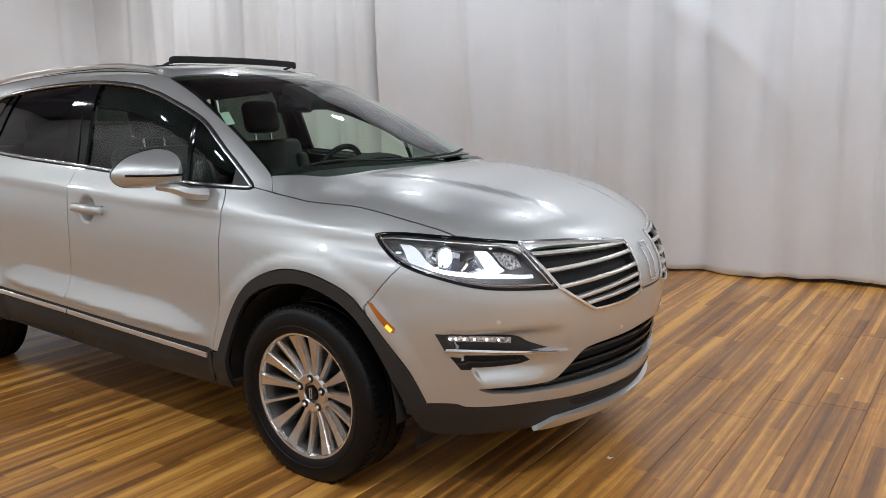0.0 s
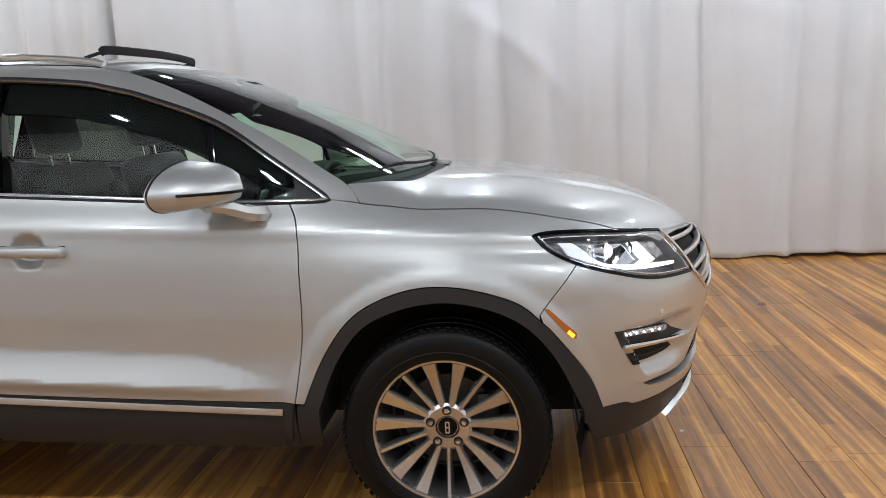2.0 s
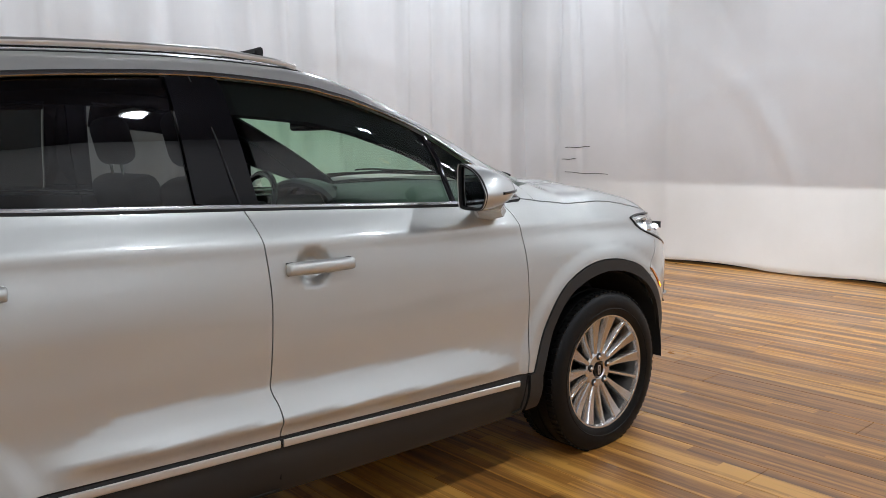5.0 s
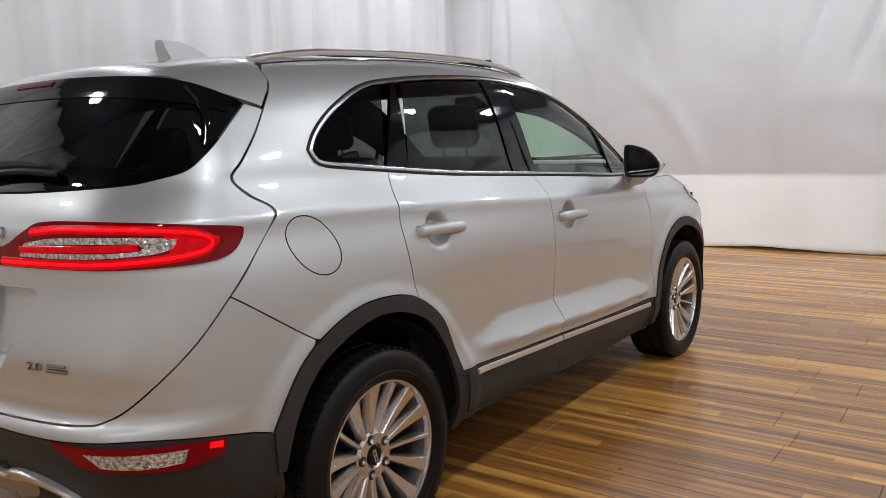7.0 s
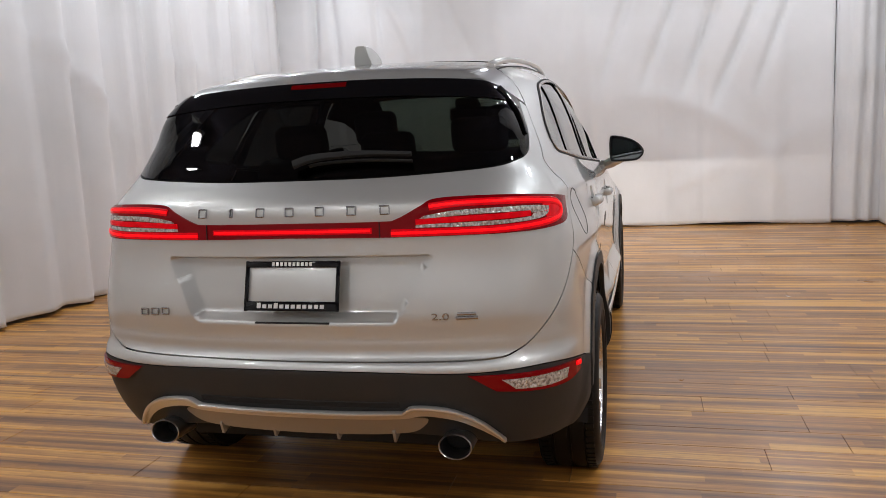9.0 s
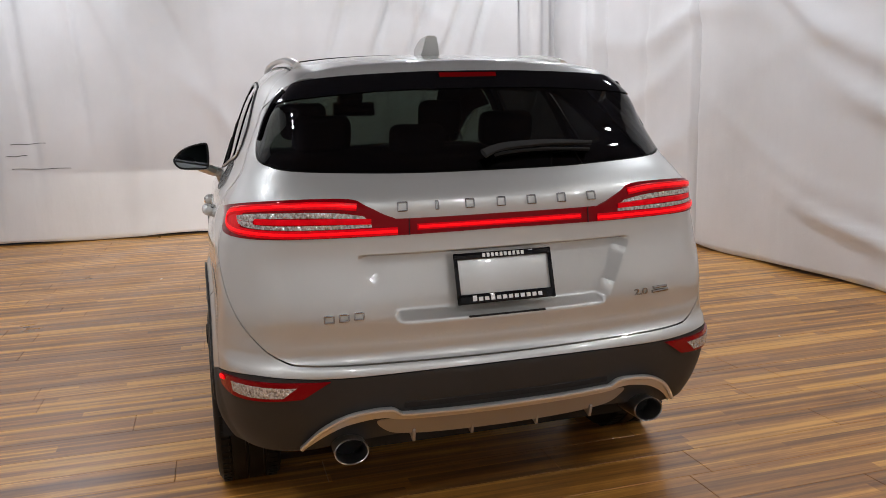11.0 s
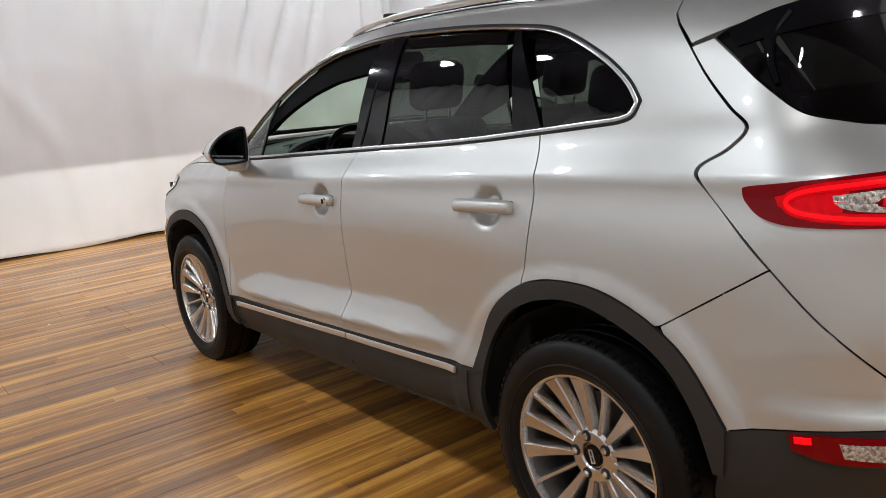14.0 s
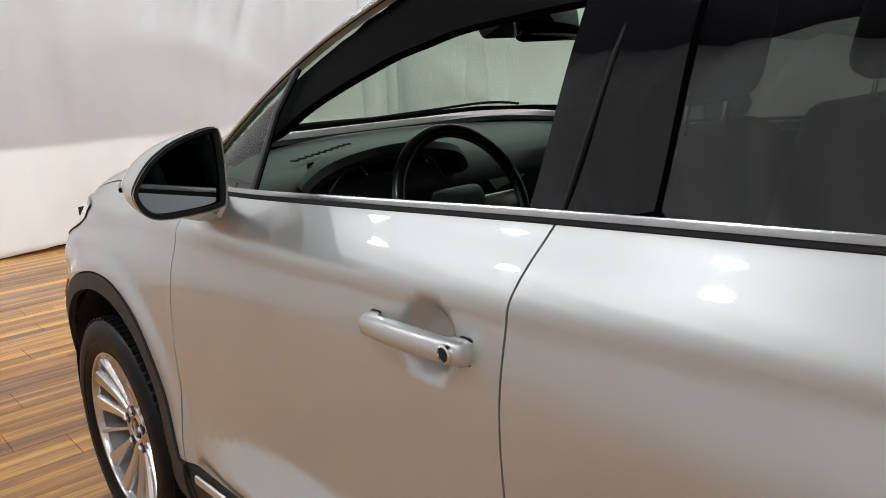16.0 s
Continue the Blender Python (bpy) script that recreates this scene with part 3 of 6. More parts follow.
HOOD_FRONT = catmull([(2.085, -0.56, 0.912), (2.20, -0.33, 0.898), (2.268, -0.115, 0.876), (2.285, 0.0, 0.872)])


INTAKE_TOP = catmull([(2.312, -0.06, 0.544), (2.298, -0.164, 0.536), (2.251, -0.319, 0.526), (2.226, -0.373, 0.510), (2.188, -0.414, 0.465), (2.153, -0.462, 0.420), (2.11, -0.533, 0.412), (2.041, -0.624, 0.415), (1.985, -0.686, 0.416)])
INTAKE_LOW = catmull([(2.012, -0.66, 0.399), (2.066, -0.599, 0.388), (2.139, -0.495, 0.382), (2.216, -0.343, 0.382), (2.278, -0.123, 0.383)])


def side_of(pts):
    return np.array(pts)[:, [0, 2]]


car = tagged(empty("car"), "silver crossover car with lit lamps on a laminate floor", "car")

hood_z = shoot("top", HOOD_SIDE)[0]
ROOF_EDGE = [(x, -0.545 if x > -1.2 else -0.545 - 0.00 * x) for x in np.linspace(0.23, -1.44, 24)]
roof_z = shoot("top", np.array(ROOF_EDGE))[0]
SCREEN_EDGE = catmull([(1.076, -0.738), (1.023, -0.689), (0.90, -0.655), (0.693, -0.618), (0.45, -0.575), (0.23, -0.545)])
screen_z = shoot("top", SCREEN_EDGE)[0]
SCREEN_TOP = catmull([(0.23, -0.545), (0.29, -0.35), (0.335, -0.15), (0.345, 0.0)])
SCREEN_LOW = catmull([(1.023, -0.689), (1.10, -0.620), (1.185, -0.50), (1.235, -0.25), (1.245, 0.0)])
HOOD_REAR = np.concatenate([line((1.076, -0.738)), catmull([(1.026, -0.690), (1.12, -0.642), (1.235, -0.546), (1.290, -0.25), (1.305, 0.0)])])


def cut(curve, x0, x1):
    return np.array([p for p in curve if min(x0, x1) - 1e-6 <= p[0] <= max(x0, x1) + 1e-6])


def laid(a, b, n=10):
    """A straight seam in the side view, laid on the body."""
    t = np.linspace(0, 1, n)[:, None]
    return shoot("side", np.array(a) * (1 - t) + np.array(b) * t)[0]


SEAM_F = laid((1.775, 0.853), (1.654, 0.705))
SEAM_R = laid((-1.848, 0.913), (-1.600, 0.752))


def build_shell():
    # doors
    belt_f, belt_r = cut(BELT, 0.842, -0.214), cut(BELT, -0.214, -1.132)
    sill_f, sill_r = cut(SILL, 0.855, -0.197), cut(SILL, -0.197, -0.928)
    arch_door = cut(ARCH_R, -1.148, -0.928)
    doors = panel("front_door", "side", j(SHUT_F, sill_f, SHUT_B[::-1], belt_f[::-1]), paint, car, space=0.014, both=True)
    rear = panel("rear_door", "side", j(SHUT_B, sill_r, arch_door[::-1], SHUT_R[::-1], belt_r[::-1]), paint, car, space=0.014, both=True)
    # fenders
    arch = cut(ARCH_F, 0.886, 1.654)
    lamp = side_of(LAMP_LOW)
    panel("front_fender", "side", j(SHUT_F[::-1], [(0.97, 1.075)], hood_z[:, [0, 2]], side_of(LAMP_TOP)[:22][::-1], lamp[:17], SEAM_F[:, [0, 2]], arch[::-1]), paint, car, space=0.02, both=True)
    # side frame: pillars, roof edge and rear quarter in one
    gate = side_of(GATE)
    quarter_arch = cut(ARCH_R, -1.60, -1.148)
    panel("body_side", "side", j(screen_z[:, [0, 2]], roof_z[1:, [0, 2]], [(-1.466, 1.504), (-1.470, 1.468), (-1.490, 1.440)], gate, SEAM_R[1:, [0, 2]], quarter_arch, SHUT_R[::-1],
                                 cut(BELT, -1.132, -1.385), TIP, DLO_TOP), paint, car, space=0.02, both=True)
    # bonnet
    lamp_top = uv_of("top", LAMP_TOP)[22:]
    nose = uv_of("top", HOOD_FRONT)
    panel("bonnet", "top", mirrored_top(j(HOOD_REAR[::-1], HOOD_SIDE, lamp_top, nose)), paint, car, space=0.022, depth=0.02)
    # roof, split from the tailgate spoiler
    panel("roof", "top", mirrored_top(j(SCREEN_TOP[::-1], [(x, y) for x, y in ROOF_EDGE[1:]], [(-1.44, 0)])), paint, car, space=0.03)
    edge = catmull([(-1.542, -0.656), (-1.622, -0.629), (-1.694, -0.600), (-1.755, -0.560), (-1.815, -0.445), (-1.838, -0.259), (-1.842, 0.0)])
    panel("spoiler", "top", mirrored_top(j([(-1.445, 0.0), (-1.452, -0.545), (-1.466, -0.575), (-1.470, -0.608), (-1.490, -0.627)], edge)), paint, car, "silver roof spoiler", space=0.02, depth=0.03)
    # tailgate below the rear glass
    glass_side = catmull([(-1.596, -0.643, 1.400), (-1.674, -0.669, 1.343), (-1.743, -0.689, 1.290), (-1.833, -0.698, 1.230), (-1.90, -0.665, 1.208), (-1.95, -0.57, 1.192), (-2.03, -0.28, 1.177), (-2.04, 0.0, 1.175)])
    gs = uv_of("rear", glass_side)
    panel("tailgate", "rear", mirrored(j(uv_of("rear", GATE_LOW)[::-1], uv_of("rear", GATE)[::-1], gs)), paint, car, space=0.008)
    top = uv_of("rear", [(-1.62, -0.625, 1.42), (-1.72, -0.58, 1.455), (-1.80, -0.45, 1.478), (-1.83, -0.2, 1.49), (-1.835, 0, 1.492)])
    panel("rear_window", "rear", mirrored(j(gs[::-1], catmull(top))), rear_glass_dark, car, "dark tinted rear window", space=0.03, depth=0.008, gap=0.003)
    # rear bumper
    low = catmull([(-1.775, -0.888, 0.546), (-1.912, -0.855, 0.577), (-2.078, -0.761, 0.600), (-2.17, -0.547, 0.592), (-2.204, -0.259, 0.598), (-2.212, 0.0, 0.600)])
    arch_up = j(SEAM_R, shoot("side", cut(ARCH_R, -1.775, -1.605)[::-1])[0])
    panel("rear_bumper", "rear", mirrored(j(uv_of("rear", GATE_LOW)[::-1], uv_of("rear", arch_up), uv_of("rear", low))), paint, car, space=0.02)
    down = catmull([(-1.735, -0.86, 0.43), (-1.74, -0.84, 0.335), (-1.944, -0.783, 0.325), (-2.067, -0.623, 0.335), (-2.137, -0.519, 0.36), (-2.15, -0.3, 0.38), (-2.16, 0.0, 0.38)])
    panel("lower_bumper", "rear", mirrored(j(uv_of("rear", low)[::-1], uv_of("rear", down))), cladding, car, "dark plastic lower bumper", space=0.025)
    # front bumper and its dark lower part
    arch_dn = shoot("side", cut(ARCH_F, 1.66, 1.852))[0]
    lip = catmull([(1.845, -0.81, 0.372), (1.925, -0.745, 0.368), (1.962, -0.712, 0.352), (2.042, -0.626, 0.344), (2.111, -0.535, 0.342), (2.206, -0.362, 0.334), (2.283, 0.0, 0.330)])
    up = j(uv_of("front", SEAM_F[::-1]), uv_of("front", LAMP_LOW)[17:], uv_of("front", GRILLE_LOW), [(0, 0.69)])
    panel("front_bumper", "front", mirrored(j(up[::-1], uv_of("front", arch_dn), uv_of("front", lip), [(0, 0.383)], uv_of("front", INTAKE_LOW[::-1]), uv_of("front", INTAKE_TOP[::-1]), [(0, 0.546)])), paint, car, space=0.013, gap=0.001, depth=0.03)
    under = catmull([(1.80, -0.80, 0.30), (1.86, -0.77, 0.245), (2.08, -0.55, 0.225), (2.2, -0.25, 0.215), (2.22, 0.0, 0.213)])
    panel("lower_bumper", "front", mirrored(j(uv_of("front", lip)[::-1], uv_of("front", [(1.765, -0.83, 0.372)]), uv_of("front", under))), cladding, car, "dark plastic front air dam", space=0.025)
    # nose between the grille halves
    panel("nose_panel", "front", mirrored(j([(0, 0.695)], uv_of("front", [(2.33, -0.095, 0.695), (2.295, -0.10, 0.80), (2.268, -0.105, 0.872)]), [(0, 0.868)])), paint, car, space=0.02)
    # cladding round the wheels and along the sills
    panel("wheel_arch_trim", "side", j(ARCH_F, [(1.85, 0.33), (1.785, 0.33)], ARCH_F_IN[::-1], [(0.935, 0.27), (0.86, 0.27), (0.860, 0.418)]), cladding, car, "dark plastic wheel arch trim", space=0.02, lift=0.006, depth=0.018, both=True)
    panel("wheel_arch_trim", "side", j(ARCH_R, [(-0.925, 0.29), (-0.974, 0.29)], ARCH_R_IN[::-1], [(-1.77, 0.43)]), cladding, car, "dark plastic wheel arch trim", space=0.02, lift=0.006, depth=0.018, both=True)
    panel("sill_trim", "side", j(SILL, [(-0.925, 0.30), (0.86, 0.25)]), cladding, car, "dark plastic sill trim", space=0.025, both=True, depth=0.05)
    return doors, rear


doors, rear_doors = build_shell()


bright_trim = material("bright_trim", (0.40, 0.395, 0.385), 0.24, 1.0)
frame_black = material("frame_black", (0.006, 0.006, 0.0065), 0.7, 0.0, IOR=1.12)


def build_openings():
    # side windows
    f_top = cut(DLO_TOP, -0.19, 0.548)
    f_low = cut(BELT, 0.56, -0.15)
    front = j(f_top, [(0.575, 1.250), (0.60, 1.083)], f_low)
    ob = panel("window", "side", front, clear_glass, doors[0], space=0.04, depth=0.004, lift=-0.008, gap=0.006)
    ob[0].parent = doors[0]
    # dark inner frames of the door windows
    arc = cut(DLO_TOP, -0.195, 0.86)
    nrm = np.gradient(arc, axis=0)
    nrm = np.stack([nrm[:, 1], -nrm[:, 0]], 1) / np.linalg.norm(nrm, axis=1)[:, None]
    width = 0.105 * np.clip((0.93 - arc[:, 0]) / 0.28, 0, 1)[:, None]
    panel("window_frame", "side", j(arc, (arc + nrm * width)[::-1]), frame_black, car, "black inner window frame", space=0.03, lift=-0.022, depth=0.02, gap=0.0, both=True)
    arc = cut(DLO_TOP, -0.92, -0.35)
    nrm = np.gradient(arc, axis=0)
    nrm = np.stack([nrm[:, 1], -nrm[:, 0]], 1) / np.linalg.norm(nrm, axis=1)[:, None]
    panel("window_frame", "side", j(arc, (arc + nrm * 0.03)[::-1]), frame_black, car, "black inner window frame", space=0.03, lift=-0.018, depth=0.02, gap=0.0, both=True)
    sail = j([(0.575, 1.322), (0.60, 1.083)][::-1], cut(DLO_TOP, 0.585, 0.83), cut(BELT, 0.842, 0.62))
    panel("quarter_light", "side", sail, clear_glass, car, "small fixed corner window", space=0.03, lift=-0.006, depth=0.004, both=True)
    tri = j(cut(DLO_TOP, 0.84, 0.97), cut(BELT, 0.96, 0.85))
    panel("corner_trim", "side", tri, cladding, car, space=0.03, lift=-0.004, both=True)
    pillar = j([(-0.36, 1.513), (-0.352, 1.150)], cut(BELT, -0.352, -0.155)[::-1], [(-0.155, 1.134), (-0.195, 1.510)], cut(DLO_TOP, -0.35, -0.21)[::-1])
    panel("door_pillar", "side", pillar, black_gloss, car, "gloss black door pillar", space=0.03, lift=-0.001, both=True)
    strip("pillar_seam", "side", line((-0.283, 1.512), (-0.25, 1.33), (-0.216, 1.135)), (0.003, 0.003), black, car, lift=0.0, both=True)
    rear_glass = j(cut(DLO_TOP, -0.90, -0.362), [(-0.354, 1.153)], cut(BELT, -0.354, -1.02), [(-1.02, 1.190)])
    for ob, d in zip(panel("window", "side", rear_glass, tint_glass, car, "dark tinted window", space=0.04, depth=0.004, lift=-0.006, gap=0.002, both=True), rear_doors):
        ob.parent = d
    post = j(cut(DLO_TOP, -0.975, -0.90), [(-1.02, 1.190)], cut(BELT, -1.03, -1.135), [(-1.135, 1.197)])
    panel("rear_pillar", "side", post, black_gloss, car, "gloss black pillar trim", space=0.03, lift=-0.002, both=True)
    quarter = j(cut(DLO_TOP, -1.437, -0.985), [(-1.14, 1.197)], cut(BELT, -1.14, -1.385), TIP)
    panel("quarter_window", "side", quarter, tint_glass, car, "dark tinted quarter window", space=0.03, depth=0.004, lift=-0.006, both=True)
    loop = j(BELT, TIP[1:], DLO_TOP[1:])
    strip("window_seal", "side", tidy(shrink(tidy(loop, 0.03), -0.008), 0.03), (0.0042, 0.003), black, car, "black outer window seal", lift=0.0005, closed=True, both=True)
    strip("window_surround", "side", tidy(loop, 0.03), (0.0068, 0.0045), bright_trim, car, "bright metal window surround", lift=0.002, closed=True, both=True)
    # windscreen, scuttle, roof glass
    panel("windscreen", "top", mirrored_top(j(SCREEN_TOP[::-1], SCREEN_EDGE[::-1][:33], SCREEN_LOW)), clear_glass, car, "clear windscreen", space=0.05, depth=0.005)
    panel("scuttle", "top", mirrored_top(j(SCREEN_LOW[::-1], HOOD_REAR[2:])), cladding, car, "black scuttle panel", space=0.03, lift=-0.03)
    low_band = mirrored_top(j(SCREEN_LOW[::-1], SCREEN_LOW * np.array([1, 0.97]) - np.array([0.032, 0])))
    panel("screen_band", "top", low_band, black, car, "black band along the foot of the windscreen", space=0.03, lift=-0.007, depth=0.002)
    band = mirrored_top(j(SCREEN_TOP[::-1], [(0.27, -0.55)], SCREEN_TOP + np.array([0.05, 0])))
    panel("screen_band", "top", band, black, car, space=0.03, lift=-0.006, depth=0.002)
    panel("roof_glass", "top", mirrored_top(line((-0.10, 0), (-0.10, -0.47), (-1.02, -0.47), (-1.02, 0))), black_gloss, car, "black glass roof panel", space=0.05, lift=0.004)
    part("sunroof_deflector", tube(catmull([(0.060, -0.408, 1.612), (0.078, -0.395, 1.621), (0.098, -0.25, 1.624), (0.112, 0, 1.626), (0.098, 0.25, 1.624), (0.078, 0.395, 1.621), (0.060, 0.408, 1.612)]), (0.008, 0.0165)), black, car, "raised black sunroof wind deflector")
    part("deflector_arm", boxed((0.08, 0.010, 0.012), (0.03, -0.40, 1.606), 0.003, (0, -14, 0)), black, car)
    part("deflector_arm", boxed((0.08, 0.010, 0.012), (0.03, 0.40, 1.606), 0.003, (0, -14, 0)), black, car)


build_openings()


# ---- wheels ----
def wheel_at(m):
    w = part("wheel", rim_mesh(), alloy, car, "machined alloy wheel with fifteen spokes")
    w.matrix_basis = m
    tyre = lathe([(0.236, 0.035), (0.250, 0.046), (0.262, 0.052), (0.290, 0.056), (0.315, 0.052), (0.330, 0.042), (0.337, 0.028), (0.339, 0.012), (0.332, 0.010), (0.332, 0.004), (0.340, 0.002),
                  (0.3405, -0.045), (0.333, -0.047), (0.333, -0.054), (0.3405, -0.056), (0.3405, -0.105), (0.333, -0.107), (0.333, -0.114), (0.340, -0.116), (0.338, -0.150), (0.330, -0.165), (0.30, -0.172), (0.24, -0.16)], 96)
    part("tyre", tyre, rubber, w, "worn black rubber tyre")
    blocks = bmesh.new()
    for k in range(72):
        a = 2 * math.pi * k / 72
        for y, ww in ((0.022, 0.030), (-0.139, 0.030)):
            box(blocks, (0.006, ww, 0.017), (0.3385 * math.cos(a), y, 0.3385 * math.sin(a)), 0, (0, -math.degrees(a), 0))
    tagged(part("tread", blocks, rubber, w), kind="stuff")
    rings = lathe([(0.268, 0.0525), (0.270, 0.0555), (0.273, 0.0535)], 64)
    part("sidewall_ring", rings, rubber, w)
    part("brake_disc", lathe([(0.0, -0.075), (0.155, -0.075), (0.157, -0.085), (0.155, -0.095), (0.0, -0.095)], 40), alloy_dark, w)
    part("caliper", boxed((0.07, 0.05, 0.13), (-0.13, -0.075, 0.03), 0.012), alloy_dark, w)
    part("barrel", lathe([(0.232, 0.028), (0.222, 0.0), (0.212, -0.06), (0.205, -0.15), (0.18, -0.155)], 48), alloy_shaded, w)
    part("back_plate", lathe([(0.20, -0.150), (0.0, -0.150)], 40), black, w)
    part("centre_cap", lathe([(0.0, 0.004), (0.028, 0.004), (0.032, -0.002), (0.032, -0.02)], 24), black_gloss, w, "black centre cap")
    emblem = bmesh.new()
    for x, z, sx, sz in ((0, 0.018, 0.014, 0.003), (0, -0.018, 0.014, 0.003), (0.0055, 0, 0.003, 0.036), (-0.0055, 0, 0.003, 0.036), (0, 0, 0.014, 0.003)):
        box(emblem, (sx, 0.003, sz), (x, 0.005, z))
    part("emblem", emblem, satin, w)
    spokes(w)
    for k in range(5):
        a = radians(90 + 72 * k)
        at = pose(0.058 * math.cos(a), 0, 0.058 * math.sin(a))
        # a black disc stands in for the shade in each nut's recess
        part("nut_pocket_shade", lathe([(0.0, 0.0055), (0.0155, 0.0055), (0.0165, 0.002)], 20), black, w).matrix_basis = at
        nut = lathe([(0.0, 0.016), (0.006, 0.016), (0.0105, 0.011), (0.011, 0.0)], 6)
        part("lug_nut", nut, chrome, w, angle=20).matrix_basis = at
    return w


def spokes(w):
    for g in range(5):
        for off, w0, w1 in ((-23.5, 0.0090, 0.0235), (0, 0.0068, 0.0080), (23.5, 0.0090, 0.0235)):
            bm = bmesh.new()
            a = radians(90 + 36 + 72 * g + off)
            c, s = math.cos(a), math.sin(a)
            rings = []
            for k in range(7):
                t = k / 6
                rad = 0.070 + t * 0.160
                half = w0 + (w1 - w0) * t ** 1.25
                face = 0.002 + 0.014 * math.sin(math.pi * t) * 0.3 + 0.034 * t ** 2
                lip = min(0.0035, half * 0.4)
                pr = [(-half - 0.005, face - 0.034), (-half, face - 0.0045), (-half + lip, face), (half - lip, face), (half, face - 0.0045), (half + 0.005, face - 0.034)]
                rings.append([bm.verts.new((rad * c - u * s, v, rad * s + u * c)) for u, v in pr])
            for a_, b_ in zip(rings, rings[1:]):
                for k in range(5):
                    bm.faces.new((a_[k], a_[k + 1], b_[k + 1], b_[k]))
                bm.faces.new((a_[5], a_[0], b_[0], b_[5]))
            bm.faces.new(rings[0][::-1])
            bm.faces.new(rings[-1])
            part("spoke", bm, alloy, w)


def rim_mesh():
    bm = lathe([(0.229, 0.018), (0.231, 0.034), (0.234, 0.041), (0.241, 0.042), (0.243, 0.034), (0.240, 0.015), (0.234, 0.0)], 80)
    hub = lathe([(0.0, -0.004), (0.034, -0.004), (0.040, 0.004), (0.070, 0.004), (0.080, -0.004), (0.082, -0.04)], 60)
    tmp = bpy.data.meshes.new("hub")
    hub.to_mesh(tmp)
    bm.from_mesh(tmp)
    hub.free()
    return bm


HUB_Y = 0.845
first = wheel_at(pose(AXLE, HUB_Y, HUB_Z))
for x, y, turn in ((-AXLE, HUB_Y, 0), (AXLE, -HUB_Y, 180), (-AXLE, -HUB_Y, 180)):
    copy_thing(first, pose(x, y, HUB_Z, 0, 17 if x < 0 else 0, turn))


def build_underside():
    for s in (-1, 1):
        for x in (AXLE, -AXLE):
            liner = lathe([(0.425, -0.87), (0.425, -0.55), (0.30, -0.50)], 28, "y", radians(-3), radians(186))
            ob = part("wheel_liner", liner, black, car)
            ob.matrix_basis = pose(x, 0, HUB_Z) @ Matrix.Diagonal((1, -s, 1, 1))
    for s in (-1, 1):
        part("air_deflector", boxed((0.012, 0.16, 0.10), (1.79, s * 0.70, 0.235), 0.004, (0, 12, 0)), black, car)
    # floor pans are out of view, added to block light beneath the car
    part("floor_pan", boxed((1.70, 1.50, 0.05), (0, 0, 0.285), 0.01), black, car)
    part("floor_pan", boxed((0.95, 1.06, 0.06), (AXLE, 0, 0.285), 0.01), black, car)
    part("floor_pan", boxed((1.20, 1.00, 0.06), (-1.40, 0, 0.315), 0.01), black, car)
    part("axle_beam", boxed((0.10, 1.30, 0.08), (-AXLE, 0, 0.30), 0.03), alloy_dark, car)
    part("axle_beam", boxed((0.10, 1.30, 0.08), (AXLE, 0, 0.28), 0.03), alloy_dark, car)
    part("engine_cover", boxed((0.95, 1.0, 0.45), (1.55, 0, 0.60), 0.04), black, car)
    for s in (-1, 1):
        part("inner_panel", boxed((1.9, 0.02, 0.62), (-0.1, s * 0.76, 0.62), 0.005), black, car)


build_underside()


def fr(pts):
    return uv_of("front", pts)


def rr(pts):
    return uv_of("rear", pts)


def lifted(name, kind, uv, lifts, across, mat, parent, label="", both=False, n=8, flat=False):
    """A bar along the body whose height over it varies."""
    uv = np.array(uv, float)
    p, nr = on_body(kind, uv)
    if flat:
        nr = np.repeat(nr[[0, -1]].mean(0)[None], len(p), 0)
        p = p[0] + (p[-1] - p[0]) * np.linspace(0, 1, len(p))[:, None]
    p = p + nr * np.array(lifts)[:, None]
    made = [part(name, tube(p, across, up=[tuple(v) for v in nr], n=n), mat, parent, label)]
    if both:
        f = np.array([1, -1, 1])
        made.append(part(name, tube(p * f, across, up=[tuple(v * f) for v in nr], n=n), mat, parent, label))
    return made


